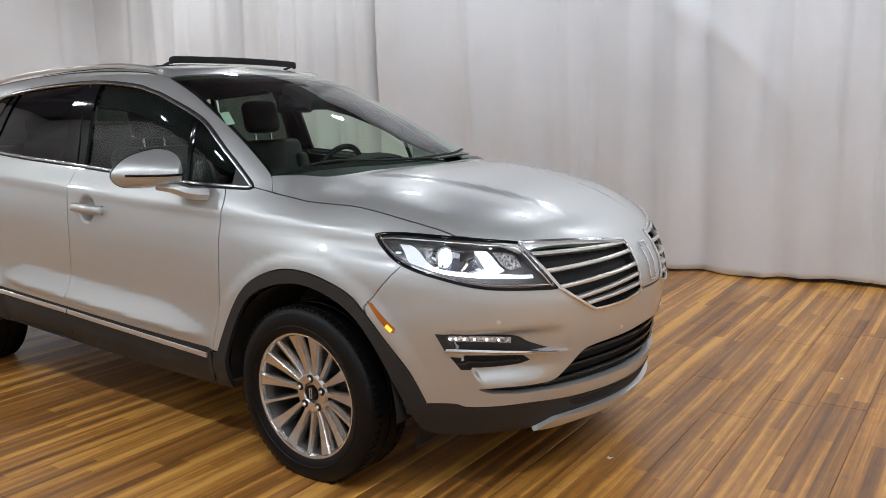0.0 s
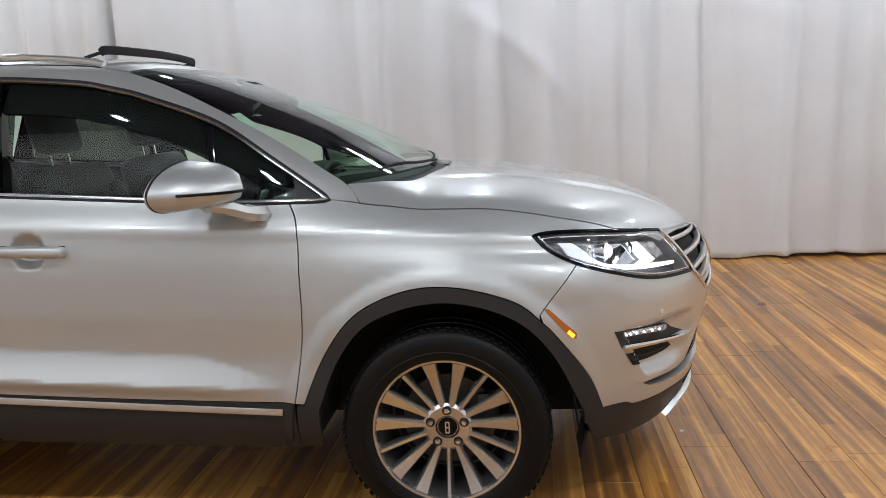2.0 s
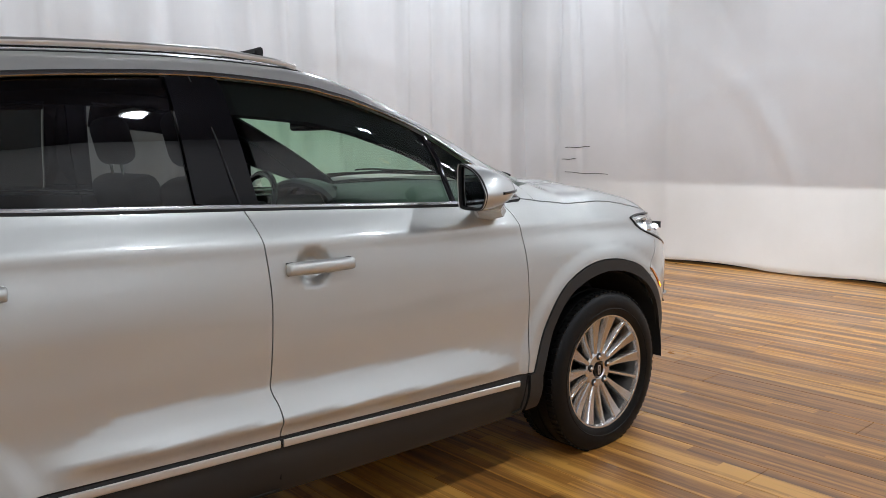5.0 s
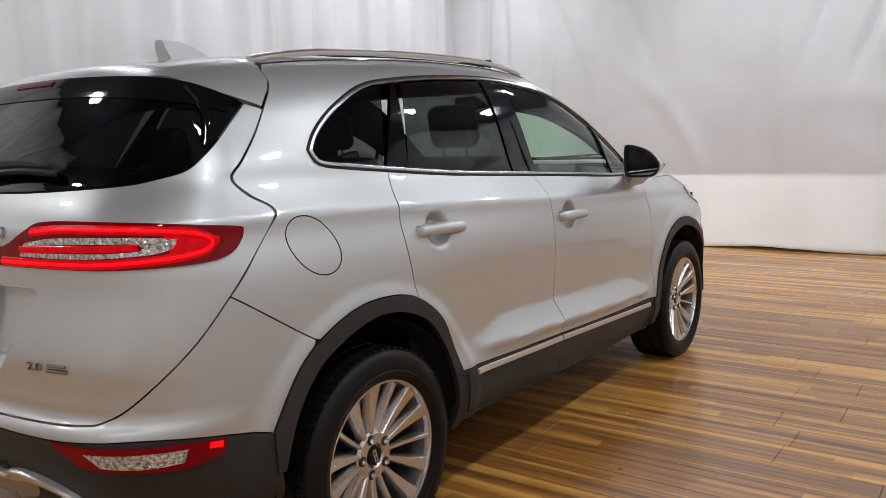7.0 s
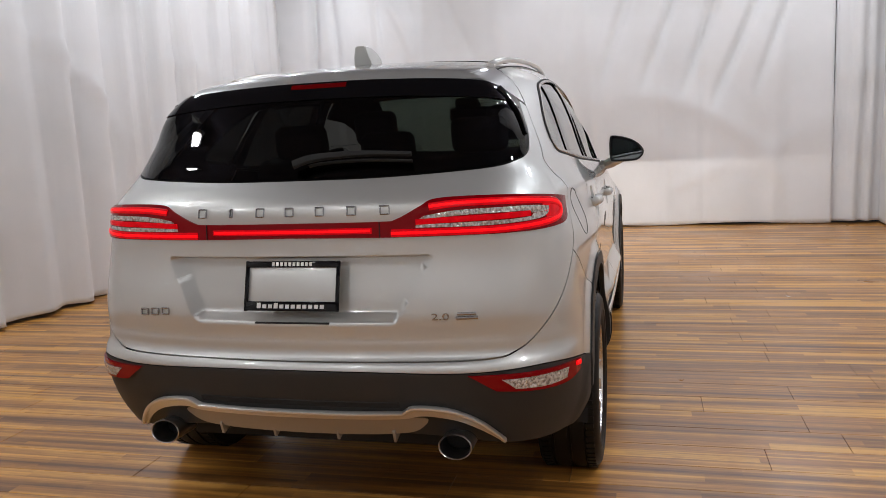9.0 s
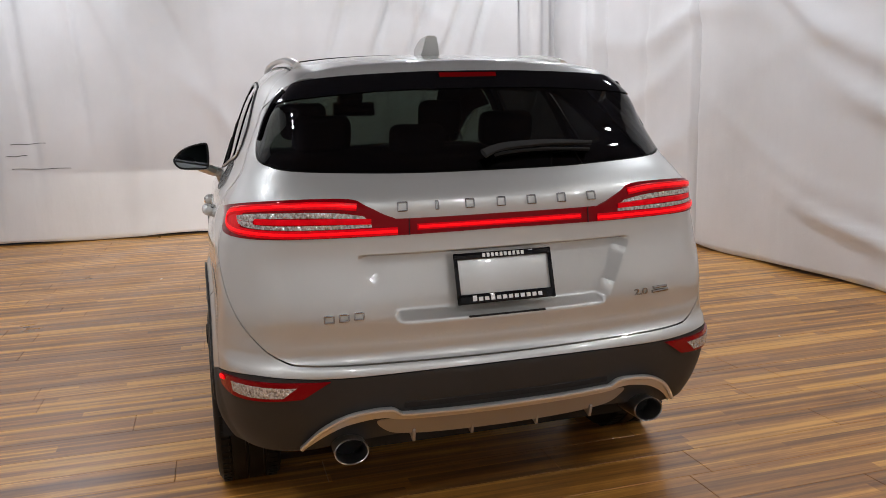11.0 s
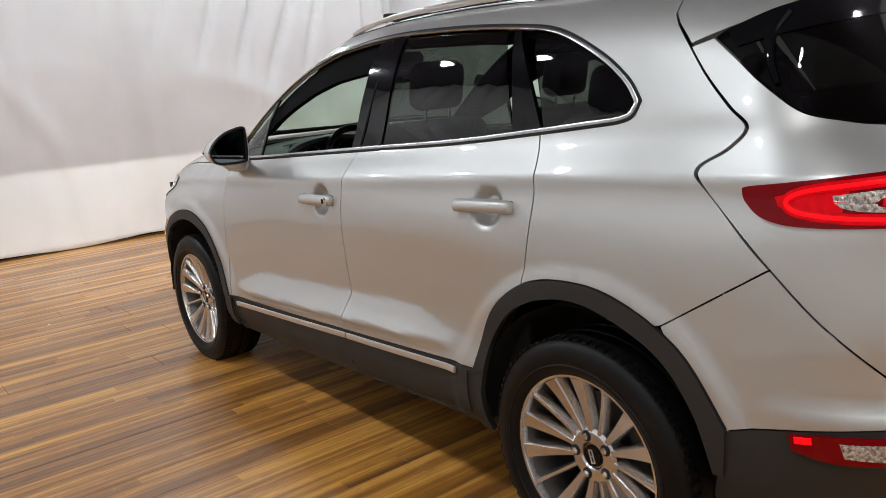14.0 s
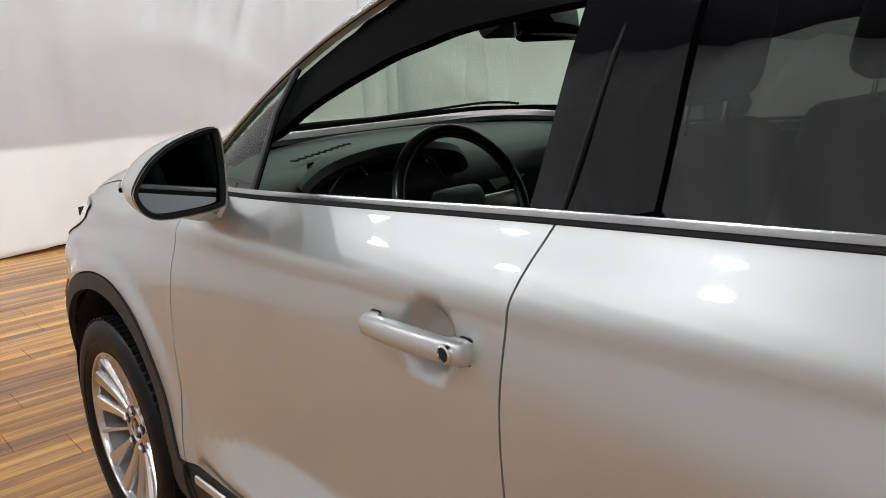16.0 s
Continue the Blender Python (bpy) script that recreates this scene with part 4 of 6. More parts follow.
# ---- front: headlamps, grille, air intakes ----
def build_front():
    loop = fr(j(LAMP_LOW, LAMP_TOP[::-1]))
    for ob in panel("headlamp", "front", loop, lamp_housing, car, "lit headlamp with projector behind a clear lens", space=0.03, lift=-0.055, depth=-0.045, both=True):
        s = 1 if ob.location.y > 0 or ob.data.vertices[0].co.y > 0 else -1
        f = np.array([1, -s * 1.0, 1])
        up = lambda nr: [tuple(v * f) for v in nr]
        flip = np.array([-s, 1])
        guide = j(fr(catmull([(1.717, -0.782, 0.919), (1.748, -0.786, 0.890), (1.802, -0.802, 0.855), (1.856, -0.791, 0.836), (1.934, -0.750, 0.823), (2.017, -0.688, 0.809), (2.144, -0.544, 0.799)])),
                  fr(catmull([(2.134, -0.550, 0.812), (2.085, -0.610, 0.820), (1.990, -0.700, 0.833), (1.916, -0.748, 0.845), (1.866, -0.765, 0.860), (1.809, -0.768, 0.892), (1.763, -0.770, 0.920)])))
        panel("daytime_strip", "front", guide * flip, led_soft, ob, "white light guide", space=0.012, lift=-0.026, depth=0.010)
        p, nr = on_body("front", fr(catmull([(1.86, -0.782, 0.843), (1.934, -0.752, 0.829), (2.017, -0.690, 0.816), (2.136, -0.553, 0.805)])), -0.022)
        part("strip_core", tube(p * f, (0.006, 0.003), up=up(nr)), led_white, ob)
        panel("reflector_fin", "front", fr(line((1.963, -0.674, 0.905), (2.004, -0.639, 0.903), (2.069, -0.621, 0.834), (2.055, -0.641, 0.824), (1.985, -0.700, 0.834), (2.015, -0.668, 0.848))) * flip, led_fin, ob, space=0.012, lift=-0.030, depth=0.012)
        panel("inner_reflector", "front", fr(line((2.018, -0.626, 0.901), (2.072, -0.567, 0.894), (2.107, -0.563, 0.845), (2.081, -0.603, 0.834), (2.049, -0.621, 0.862))) * flip, lamp_clear, ob, space=0.012, lift=-0.034, depth=0.010)
        panel("reflector_bowl", "front", fr(line((1.780, -0.763, 0.918), (1.850, -0.742, 0.916), (1.862, -0.765, 0.864), (1.826, -0.767, 0.880))) * flip, lamp_clear, ob, space=0.012, lift=-0.040, depth=0.010)
        panel("projector_shroud", "front", fr(line((1.898, -0.716, 0.913), (1.955, -0.682, 0.908), (2.005, -0.676, 0.852), (1.977, -0.708, 0.839), (1.915, -0.745, 0.850), (1.878, -0.750, 0.862))) * flip, bulb_inner, ob, space=0.012, lift=-0.046, depth=0.010)
        p, nr = on_body("front", fr([(1.890, -0.742, 0.885)]), -0.034)
        c = p[0] * f
        bm = lathe([(0.0, 0.024), (0.010, 0.023), (0.018, 0.018), (0.024, 0.008), (0.026, -0.004)], 28, "x")
        # lens axis looks ahead and a little outwards
        proj = part("projector", bm, led_white, ob, "bright projector lens")
        proj.matrix_basis = pose(*c, 0, 0, s * 22)
        part("projector_ring", lathe([(0.026, 0.0), (0.029, 0.006), (0.036, 0.004), (0.038, -0.02)], 28, "x"), bulb_inner, ob).matrix_basis = proj.matrix_basis
    panel("headlamp_lens", "front", loop, lens_glass, car, "clear headlamp lens", space=0.03, depth=0.006, both=True)
    strip("headlamp_bezel", "front", tidy(loop, 0.02), (0.006, 0.005), black_gloss, car, lift=0.0, closed=True, both=True)
    strip("headlamp_bezel", "front", tidy(shrink(tidy(loop, 0.02), 0.013), 0.02), (0.0025, 0.003), chrome, car, lift=-0.002, closed=True, both=True)
    # grille wings
    inner = [(2.268, -0.110, 0.874), (2.300, -0.108, 0.79), (2.328, -0.105, 0.70)]
    wing = j(fr(HOOD_FRONT[:17]), fr(catmull(inner)), fr(GRILLE_LOW)[::-1], fr([(2.085, -0.56, 0.912)]))
    panel("grille_backing", "front", wing, black, car, "dark grille mesh", space=0.03, lift=-0.035, depth=-0.03, both=True)
    strip("grille_frame", "front", tidy(wing, 0.02), (0.007, 0.008), chrome, car, "chrome grille frame", lift=0.002, closed=True, both=True)
    out = np.array(fr(catmull([(2.095, -0.552, 0.898), (2.14, -0.515, 0.825), (2.18, -0.48, 0.757), (2.235, -0.41, 0.700), (2.26, -0.36, 0.682)])))
    inn = np.array(fr(catmull(inner)))
    for k in range(5):
        t = (k + 0.65) / 5.3
        a = out[int(t * (len(out) - 1))]
        b = inn[int(t * (len(inn) - 1))]
        mid = [(a + (b - a) * q) for q in np.linspace(0.0, 1, 9)]
        strip("grille_bar", "front", mid, (0.0085, 0.012), satin, car, lift=-0.010, both=True)
    # badge on the nose
    strip("badge", "front", tidy(line((-0.020, 0.715), (-0.024, 0.85), (0.024, 0.85), (0.020, 0.715)), 0.02), (0.005, 0.006), chrome, car, lift=0.004, closed=True)
    # lower intake
    half = j([(0, 0.556)], fr(INTAKE_TOP) + np.array([0, 0.008]), fr(INTAKE_LOW) - np.array([0, 0.008]), [(0, 0.374)])
    panel("lower_grille", "front", mirrored(half), black, car, "black lower intake", space=0.02, lift=-0.034, depth=0.004)
    for z0, w in ((0.512, 0.36), (0.468, 0.41), (0.426, 0.46)):
        strip("intake_slat", "front", [(u, z0 - 0.10 * u * u) for u in np.linspace(-w, w, 25)], (0.0075, 0.010), black_gloss, car, lift=-0.020)
    slot = j([(0, 0.322)], fr(catmull([(2.259, -0.203, 0.326), (2.206, -0.362, 0.325), (2.195, -0.385, 0.312), (2.208, -0.343, 0.288), (2.255, -0.189, 0.284)])), [(0, 0.280)])
    panel("intake_slot", "front", mirrored(slot), black, car, "narrow black lower slot", space=0.02, lift=0.003, depth=0.004)
    # fog lamp pockets
    pocket = fr(catmull([(1.886, -0.801, 0.626), (2.012, -0.711, 0.616), (2.10, -0.613, 0.600), (2.135, -0.565, 0.572), (2.165, -0.50, 0.545)]))
    low = fr(catmull([(2.12, -0.562, 0.535), (2.036, -0.669, 0.545), (1.93, -0.768, 0.556), (1.908, -0.783, 0.573)]))
    panel("fog_lamp_pocket", "front", j(pocket, low), cladding, car, "black lamp pocket", space=0.012, lift=0.002, depth=0.004, both=True)
    p = catmull([(1.922, -0.766, 0.605), (1.957, -0.740, 0.603), (2.012, -0.692, 0.598), (2.078, -0.622, 0.588)])
    for s in (1, -1):
        f = np.array([1, s, 1])
        fog = part("fog_lamp", tube(p * f, (0.0105, 0.006), up=(0.72, -0.69 * s, 0)), lamp_clear, car, "clear strip lamp")
        for k in range(6):
            q = p[int((k + 0.5) / 6.6 * len(p))] * f + np.array([0.0045, -0.0045 * s, 0])
            part("led", lathe([(0.0, 0.005), (0.003, 0.0045), (0.0048, 0.0)], 10, "x"), led_white, fog).matrix_basis = pose(*q, 0, 0, -s * 45)
    blade = catmull([(1.918, -0.781, 0.566), (2.036, -0.672, 0.552), (2.122, -0.564, 0.538), (2.203, -0.437, 0.524)])
    for s in (1, -1):
        part("intake_trim", tube(blade * np.array([1, s, 1]), [(0.0095 - 0.0085 * t ** 2, 0.012) for t in np.linspace(0, 1, len(blade))], up=(0.75, -0.65 * s, 0.1)), chrome, car, "chrome intake trim")
    vent = fr(catmull([(1.924, -0.768, 0.543), (2.023, -0.680, 0.534), (2.112, -0.570, 0.522)]))
    vlow = fr(catmull([(2.122, -0.545, 0.502), (2.09, -0.585, 0.488), (2.03, -0.66, 0.486), (1.948, -0.738, 0.493)]))
    panel("air_vent", "front", j(vent, vlow), black, car, "black air vent", space=0.012, lift=0.003, depth=0.004, both=True)
    strip("vent_bar", "front", fr(catmull([(1.945, -0.75, 0.517), (2.03, -0.67, 0.510), (2.10, -0.58, 0.506)])), (0.003, 0.004), cladding, car, lift=0.006, both=True)
    # bright skid lip
    lip = j([(0, 0.276)], fr(catmull([(2.25, -0.173, 0.274), (2.209, -0.319, 0.273), (2.153, -0.437, 0.266)])), fr(catmull([(2.085, -0.492, 0.232), (2.12, -0.43, 0.228), (2.18, -0.30, 0.234), (2.215, 0.0, 0.240)])))
    panel("skid_lip", "front", mirrored(lip), satin, car, "bright metal skid lip", space=0.025, lift=0.022, depth=0.02)
    panel("side_marker", "side", line((1.659, 0.727), (1.682, 0.722), (1.768, 0.640), (1.766, 0.620), (1.742, 0.630)), amber, car, "amber side marker lamp", space=0.01, lift=0.004, depth=0.006, both=True)
    strip("marker_light", "side", line((1.738, 0.648), (1.756, 0.630)), (0.007, 0.002), amber_lit, car, lift=0.0055, both=True)
    for y in (0.669, 0.20, -0.20, -0.669):
        p, nr = on_body("front", fr([(2.06, y, 0.656)] if abs(y) > 0.5 else [(2.30, y, 0.567)]), 0.001)
        part("parking_sensor", lathe([(0.0, 0.002), (0.008, 0.001), (0.009, -0.002)], 14, "x"), satin, car).matrix_basis = pose(*p[0], 0, 0, math.degrees(math.atan2(nr[0][1], nr[0][0])))


build_front()


exhaust_metal = material("exhaust_metal", (0.46, 0.44, 0.42), 0.30, 1.0)
# the valance's satin metal again, darkened for the shade beneath the bumper
satin_shaded = material("shaded_satin_metal", (0.42, 0.40, 0.37), 0.5, 0.8)


# ---- rear: lamps, plate frame, badges, valance, exhausts ----
def build_rear():
    half_low = catmull([(-1.765, -0.806, 1.078), (-1.78, -0.815, 1.045), (-1.83, -0.818, 1.010), (-1.93, -0.789, 0.998), (-2.104, -0.545, 0.997), (-2.135, -0.308, 0.997), (-2.147, 0.0, 1.000)])
    half_top = catmull([(-2.146, 0.0, 1.050), (-2.136, -0.29, 1.050), (-2.130, -0.34, 1.056), (-2.115, -0.41, 1.090), (-2.095, -0.46, 1.110), (-2.05, -0.60, 1.113), (-1.96, -0.735, 1.104), (-1.80, -0.80, 1.086), (-1.765, -0.806, 1.078)])
    lamp = panel("tail_lamp", "rear", mirrored(j(rr(half_top), rr(half_low)[1:])), red_lens, car, "red full-width tail lamp, lit", space=0.016, lift=0.007, depth=0.012)[0]
    guide = catmull([(-2.112, -0.440, 1.086), (-2.085, -0.52, 1.093), (-2.03, -0.64, 1.093), (-1.96, -0.735, 1.086), (-1.89, -0.782, 1.074), (-1.862, -0.797, 1.052), (-1.885, -0.796, 1.030), (-1.96, -0.765, 1.019), (-2.06, -0.63, 1.013), (-2.12, -0.45, 1.012), (-2.132, -0.325, 1.012)])
    strip("light_guide", "rear", rr(guide), (0.0115, 0.004), red_soft, lamp, "glowing red light guide", lift=0.0075, both=True)
    strip("guide_core", "rear", rr(guide), (0.0050, 0.003), red_lit, lamp, lift=0.0100, both=True)
    strip("light_guide", "rear", [(u, 1.021) for u in np.linspace(-0.262, 0.262, 25)], (0.009, 0.003), red_soft, lamp, "glowing red light guide", lift=0.008)
    strip("guide_core", "rear", [(u, 1.021) for u in np.linspace(-0.258, 0.258, 25)], (0.0045, 0.003), red_lit, lamp, lift=0.0095)
    end = j(rr(catmull([(-1.955, -0.735, 1.084), (-1.885, -0.785, 1.076), (-1.835, -0.800, 1.062)])), rr(catmull([(-1.845, -0.803, 1.040), (-1.885, -0.796, 1.026), (-1.955, -0.765, 1.020)])))
    panel("end_glow", "rear", end, red_soft, lamp, "glowing red outer end", space=0.012, lift=0.0082, depth=0.003, both=True)
    upper = j(rr(catmull([(-2.11, -0.42, 1.062), (-2.08, -0.52, 1.075), (-2.0, -0.69, 1.076), (-1.925, -0.752, 1.066)])), rr(catmull([(-1.93, -0.755, 1.052), (-1.985, -0.715, 1.050), (-2.0, -0.69, 1.060), (-2.07, -0.56, 1.061), (-2.12, -0.41, 1.052)])))
    lower = j(rr(catmull([(-2.12, -0.40, 1.036), (-2.07, -0.56, 1.039), (-2.0, -0.70, 1.041), (-1.985, -0.715, 1.049), (-1.93, -0.755, 1.051)])), rr(catmull([(-1.945, -0.755, 1.040), (-1.99, -0.725, 1.030), (-2.08, -0.56, 1.025), (-2.125, -0.40, 1.026)])))
    for lens in (upper, lower):
        panel("clear_lens", "rear", lens, lamp_clear, lamp, "clear faceted lens", space=0.012, gap=0.0005, lift=0.0105, depth=0.003, both=True)
    strip("red_bar", "rear", rr(catmull([(-2.12, -0.40, 1.044), (-2.07, -0.56, 1.050), (-1.995, -0.705, 1.051)])), (0.0085, 0.003), red_soft, lamp, lift=0.0105, both=True)
    for u in (-0.285, 0.285):
        strip("lamp_seam", "rear", line((u, 0.999), (u, 1.048)), (0.0015, 0.002), black, lamp, lift=0.009)
    # reflectors in the bumper
    refl = j(rr([(-2.176, -0.549, 0.587)]), rr(catmull([(-2.09, -0.74, 0.586), (-1.98, -0.83, 0.580), (-1.90, -0.858, 0.572)])), rr(catmull([(-1.91, -0.857, 0.535), (-1.99, -0.83, 0.519), (-2.08, -0.755, 0.521), (-2.15, -0.63, 0.533)])))
    for ob in panel("reverse_lamp", "rear", refl, red_lens, car, "red and clear bumper lamp", space=0.015, lift=0.008, depth=0.012, both=True):
        s = 1 if ob.data.vertices[0].co.y > 0 else -1
        cl = j(rr(catmull([(-2.145, -0.64, 0.573), (-2.07, -0.76, 0.572), (-1.99, -0.825, 0.569)])), rr(catmull([(-2.0, -0.82, 0.535), (-2.07, -0.765, 0.532), (-2.125, -0.68, 0.538)])))
        if s > 0:
            cl = cl * np.array([-1, 1])
        panel("clear_lens", "rear", cl, lamp_clear, ob, "clear faceted lens", space=0.02, lift=0.0115, depth=0.003)
        lit = rr(catmull([(-1.915, -0.853, 0.562), (-1.945, -0.842, 0.565)], 4)) * np.array([1 if s < 0 else -1, 1])
        strip("lit_element", "rear", lit, (0.008, 0.003), red_lit, ob, lift=0.010)
    # plate frame in its recess
    tilt = math.degrees(math.atan2(0.044, 0.15))
    frame_at = pose(-2.166, 0, 0.855, 0, tilt, 0)
    pf_ = empty("plate_frame", frame_at, car)
    bm = bmesh.new()
    for sy, sz, cy, cz in ((0.318, 0.020, 0, 0.068), (0.318, 0.030, 0, -0.063), (0.012, 0.158, 0.153, 0), (0.012, 0.158, -0.153, 0)):
        box(bm, (0.010, sy, sz), (0, cy, cz), 0.003)
    part("frame", bm, black_gloss, pf_, "black plate frame")
    # no plate here: a body-coloured sheet added behind the frame's opening
    part("plate", boxed((0.003, 0.296, 0.125), (0.004, 0, 0.0), 0.001), paint, pf_, "body-coloured sheet filling the empty plate frame")
    # lettering of the frame as plain bars
    for k in range(12):
        h = 0.017 if k in (0, 3) else 0.012
        part("letter_bar", boxed((0.002, 0.013, h), (-0.006, 0.106 - 0.0193 * k, -0.064 + (h - 0.012) / 2)), white_plastic, pf_)
    for k in range(10):
        part("digit_bar", boxed((0.002, 0.009, 0.012), (-0.006, 0.063 - 0.014 * k, 0.068)), satin, pf_)
    part("plate_groove", boxed((0.012, 0.25, 0.005), (-2.185, 0, 0.742), 0.002), black, car)
    # tailgate lettering as plain chrome bars
    for k in range(7):
        u = 0.302 - 0.604 * k / 6
        half = 0.004 if k == 1 else 0.013
        strip("badge_bar", "rear", tidy(line((u - half, 1.070), (u - half, 1.094), (u + half, 1.094), (u + half, 1.070)), 0.006), (0.0020, 0.003), badge_metal, car, lift=0.003, closed=True)
    for k in range(3):
        u = 0.490 - 0.036 * k
        z0 = 0.755 + 0.003 * k
        strip("badge_bar", "rear", tidy(line((u - 0.011, z0), (u - 0.011, z0 + 0.019), (u + 0.011, z0 + 0.019), (u + 0.011, z0)), 0.006), (0.0026, 0.003), badge_metal, car, lift=0.003, closed=True)
    strip("badge_bar", "rear", line((-0.468, 0.756), (-0.522, 0.756)), (0.0052, 0.004), badge_metal, car, lift=0.003)
    strip("badge_bar", "rear", line((-0.472, 0.7685), (-0.518, 0.7685)), (0.0045, 0.004), badge_metal, car, lift=0.003)
    font = bpy.data.curves.new("badge_text", "FONT")
    font.body, font.size, font.extrude, font.align_x = "2.0", 0.034, 0.002, "CENTER"
    tmp = new("badge_text", font)
    me = bpy.data.meshes.new_from_object(tmp.evaluated_get(bpy.context.evaluated_depsgraph_get()))
    bpy.data.objects.remove(tmp)
    me.materials.append(badge_metal)
    txt = new("engine_badge", me)
    txt.parent = car
    p, nr = on_body("rear", [(-0.430, 0.752)], 0.003)
    nx, ny, nz = nr[0]
    zc = Vector(nr[0])
    xc = Vector((0, 0, 1)).cross(zc).normalized()
    yc = zc.cross(xc)
    txt.matrix_basis = Matrix.Translation(p[0]) @ Matrix((xc, yc, zc)).transposed().to_4x4() @ Matrix.Diagonal((1.35, 0.85, 1, 1))
    # bright valance and exhausts
    top = rr(j(line((-2.19, 0.0, 0.466), (-2.185, -0.175, 0.466), (-2.18, -0.345, 0.470), (-2.18, -0.368, 0.487)), catmull([(-2.18, -0.378, 0.490), (-2.175, -0.43, 0.489), (-2.16, -0.505, 0.474), (-2.126, -0.575, 0.432), (-2.069, -0.634, 0.360)])))
    bot = rr(catmull([(-2.055, -0.632, 0.340), (-2.09, -0.565, 0.395), (-2.12, -0.50, 0.435), (-2.14, -0.43, 0.454), (-2.14, -0.38, 0.456), (-2.14, -0.33, 0.446), (-2.14, -0.17, 0.441), (-2.14, 0.0, 0.440)]))
    panel("valance", "rear", mirrored(j(top, bot)), satin, car, "satin silver rear valance", space=0.02, lift=0.012, depth=0.02)
    under = j([(0, 0.440)], rr(catmull([(-2.14, -0.17, 0.441), (-2.14, -0.33, 0.446), (-2.14, -0.41, 0.440), (-2.12, -0.37, 0.392), (-2.10, -0.28, 0.376), (-2.10, -0.15, 0.370), (-2.10, 0.0, 0.368)])))
    panel("diffuser", "rear", mirrored(under), satin_shaded, car, "satin silver diffuser, darkened as if shaded", space=0.025, lift=0.002, depth=0.02)
    strip("valance_lip", "rear", np.concatenate([top[::-1], top[1:] * np.array([-1, 1])]), (0.0070, 0.009), satin, car, "satin silver valance edge", lift=0.016)
    for y in (-0.30, -0.11, 0.11, 0.30):
        part("diffuser_fin", boxed((0.10, 0.010, 0.045), (-2.10, y, 0.385), 0.003, (0, -18, 0)), satin_shaded, car)
    strip("valance_groove", "rear", [(u, 0.490) for u in np.linspace(-0.31, 0.31, 21)], (0.012, 0.003), black, car, lift=0.0)
    for s in (1, -1):
        bm = lathe([(0.040, 0.10), (0.049, 0.12), (0.053, 0.0), (0.051, -0.003), (0.048, 0.0), (0.046, 0.10), (0.0, 0.10)], 36, "x")
        ob = part("exhaust_tip", bm, exhaust_metal, car, "oval bright exhaust tip")
        ob.matrix_basis = pose(-2.172, s * 0.50, 0.358, 0, 4, 0) @ Matrix.Diagonal((1, 1, 0.76, 1))
        # a black disc stands in for the shade deep inside the tip
        pipe = part("exhaust_inner_shade", lathe([(0.0, 0.085), (0.0455, 0.085), (0.0455, 0.095)], 24, "x"), black, car)
        pipe.matrix_basis = pose(-2.172, s * 0.50, 0.358, 0, 4, 0) @ Matrix.Diagonal((1, 1, 0.76, 1))
    # third brake lamp, black underside of the spoiler, wiper, aerial
    strip("brake_lamp", "rear", [(u, 1.476) for u in np.linspace(-0.15, 0.15, 13)], (0.010, 0.004), red_dim, car, "red high brake lamp", lift=0.003)
    band = rr(catmull([(-1.845, 0, 1.430), (-1.84, -0.3, 1.425), (-1.77, -0.57, 1.400), (-1.66, -0.65, 1.372)]))
    bt = rr(catmull([(-1.62, -0.628, 1.415), (-1.72, -0.58, 1.455), (-1.80, -0.45, 1.478), (-1.83, -0.2, 1.49), (-1.835, 0, 1.492)]))
    panel("glass_band", "rear", mirrored(j(band, bt)), black_gloss, car, "gloss black band over the rear window", space=0.02, lift=0.003, depth=0.006)
    for s in (-1, 1):
        p, nr = on_body("rear", rr(catmull([(-1.745, -0.600, 1.440), (-1.735, -0.632, 1.400), (-1.745, -0.660, 1.345), (-1.775, -0.683, 1.285)])), 0.004)
        f = np.array([1, -s, 1])
        part("spoiler_fin", tube(p * f, [(0.020 - 0.014 * t, 0.012 - 0.007 * t) for t in np.linspace(0, 1, len(p))], up=[tuple(v * f) for v in nr]), black_gloss, car, "gloss black spoiler end fin")
    p, nr = on_body("rear", rr(catmull([(-2.03, 0.02, 1.205), (-2.01, -0.05, 1.228), (-1.99, -0.20, 1.236), (-1.965, -0.35, 1.228)])))
    part("rear_wiper", tube(p + nr * 0.028, [(0.017 - 0.011 * t, 0.009) for t in np.linspace(0, 1, len(p))], up=[tuple(v) for v in nr]), black, car, "black rear wiper")
    part("wiper_blade", tube(p[6:] + nr[6:] * 0.012 + np.array([0, 0, -0.014]), (0.004, 0.008), up=[tuple(v) for v in nr[6:]]), black, car)
    fin = bmesh.new()
    prof = [(-1.165, 1.582), (-1.230, 1.606), (-1.280, 1.631), (-1.320, 1.646), (-1.405, 1.648), (-1.398, 1.61), (-1.380, 1.575)]
    ring = {}
    for s in (-1, 1):
        ring[s] = [fin.verts.new((x, s * (0.036 - 0.24 * (z - 1.582)) * (0.35 if i in (0,) else 1), z)) for i, (x, z) in enumerate(prof)]
        fin.faces.new(ring[s])
    for i in range(len(prof)):
        k = (i + 1) % len(prof)
        fin.faces.new((ring[-1][i], ring[-1][k], ring[1][k], ring[1][i]))
    bmesh.ops.bevel(fin, geom=fin.edges[:], offset=0.004, segments=2, affect="EDGES")
    part("aerial", fin, paint, car, "silver shark-fin aerial")


build_rear()


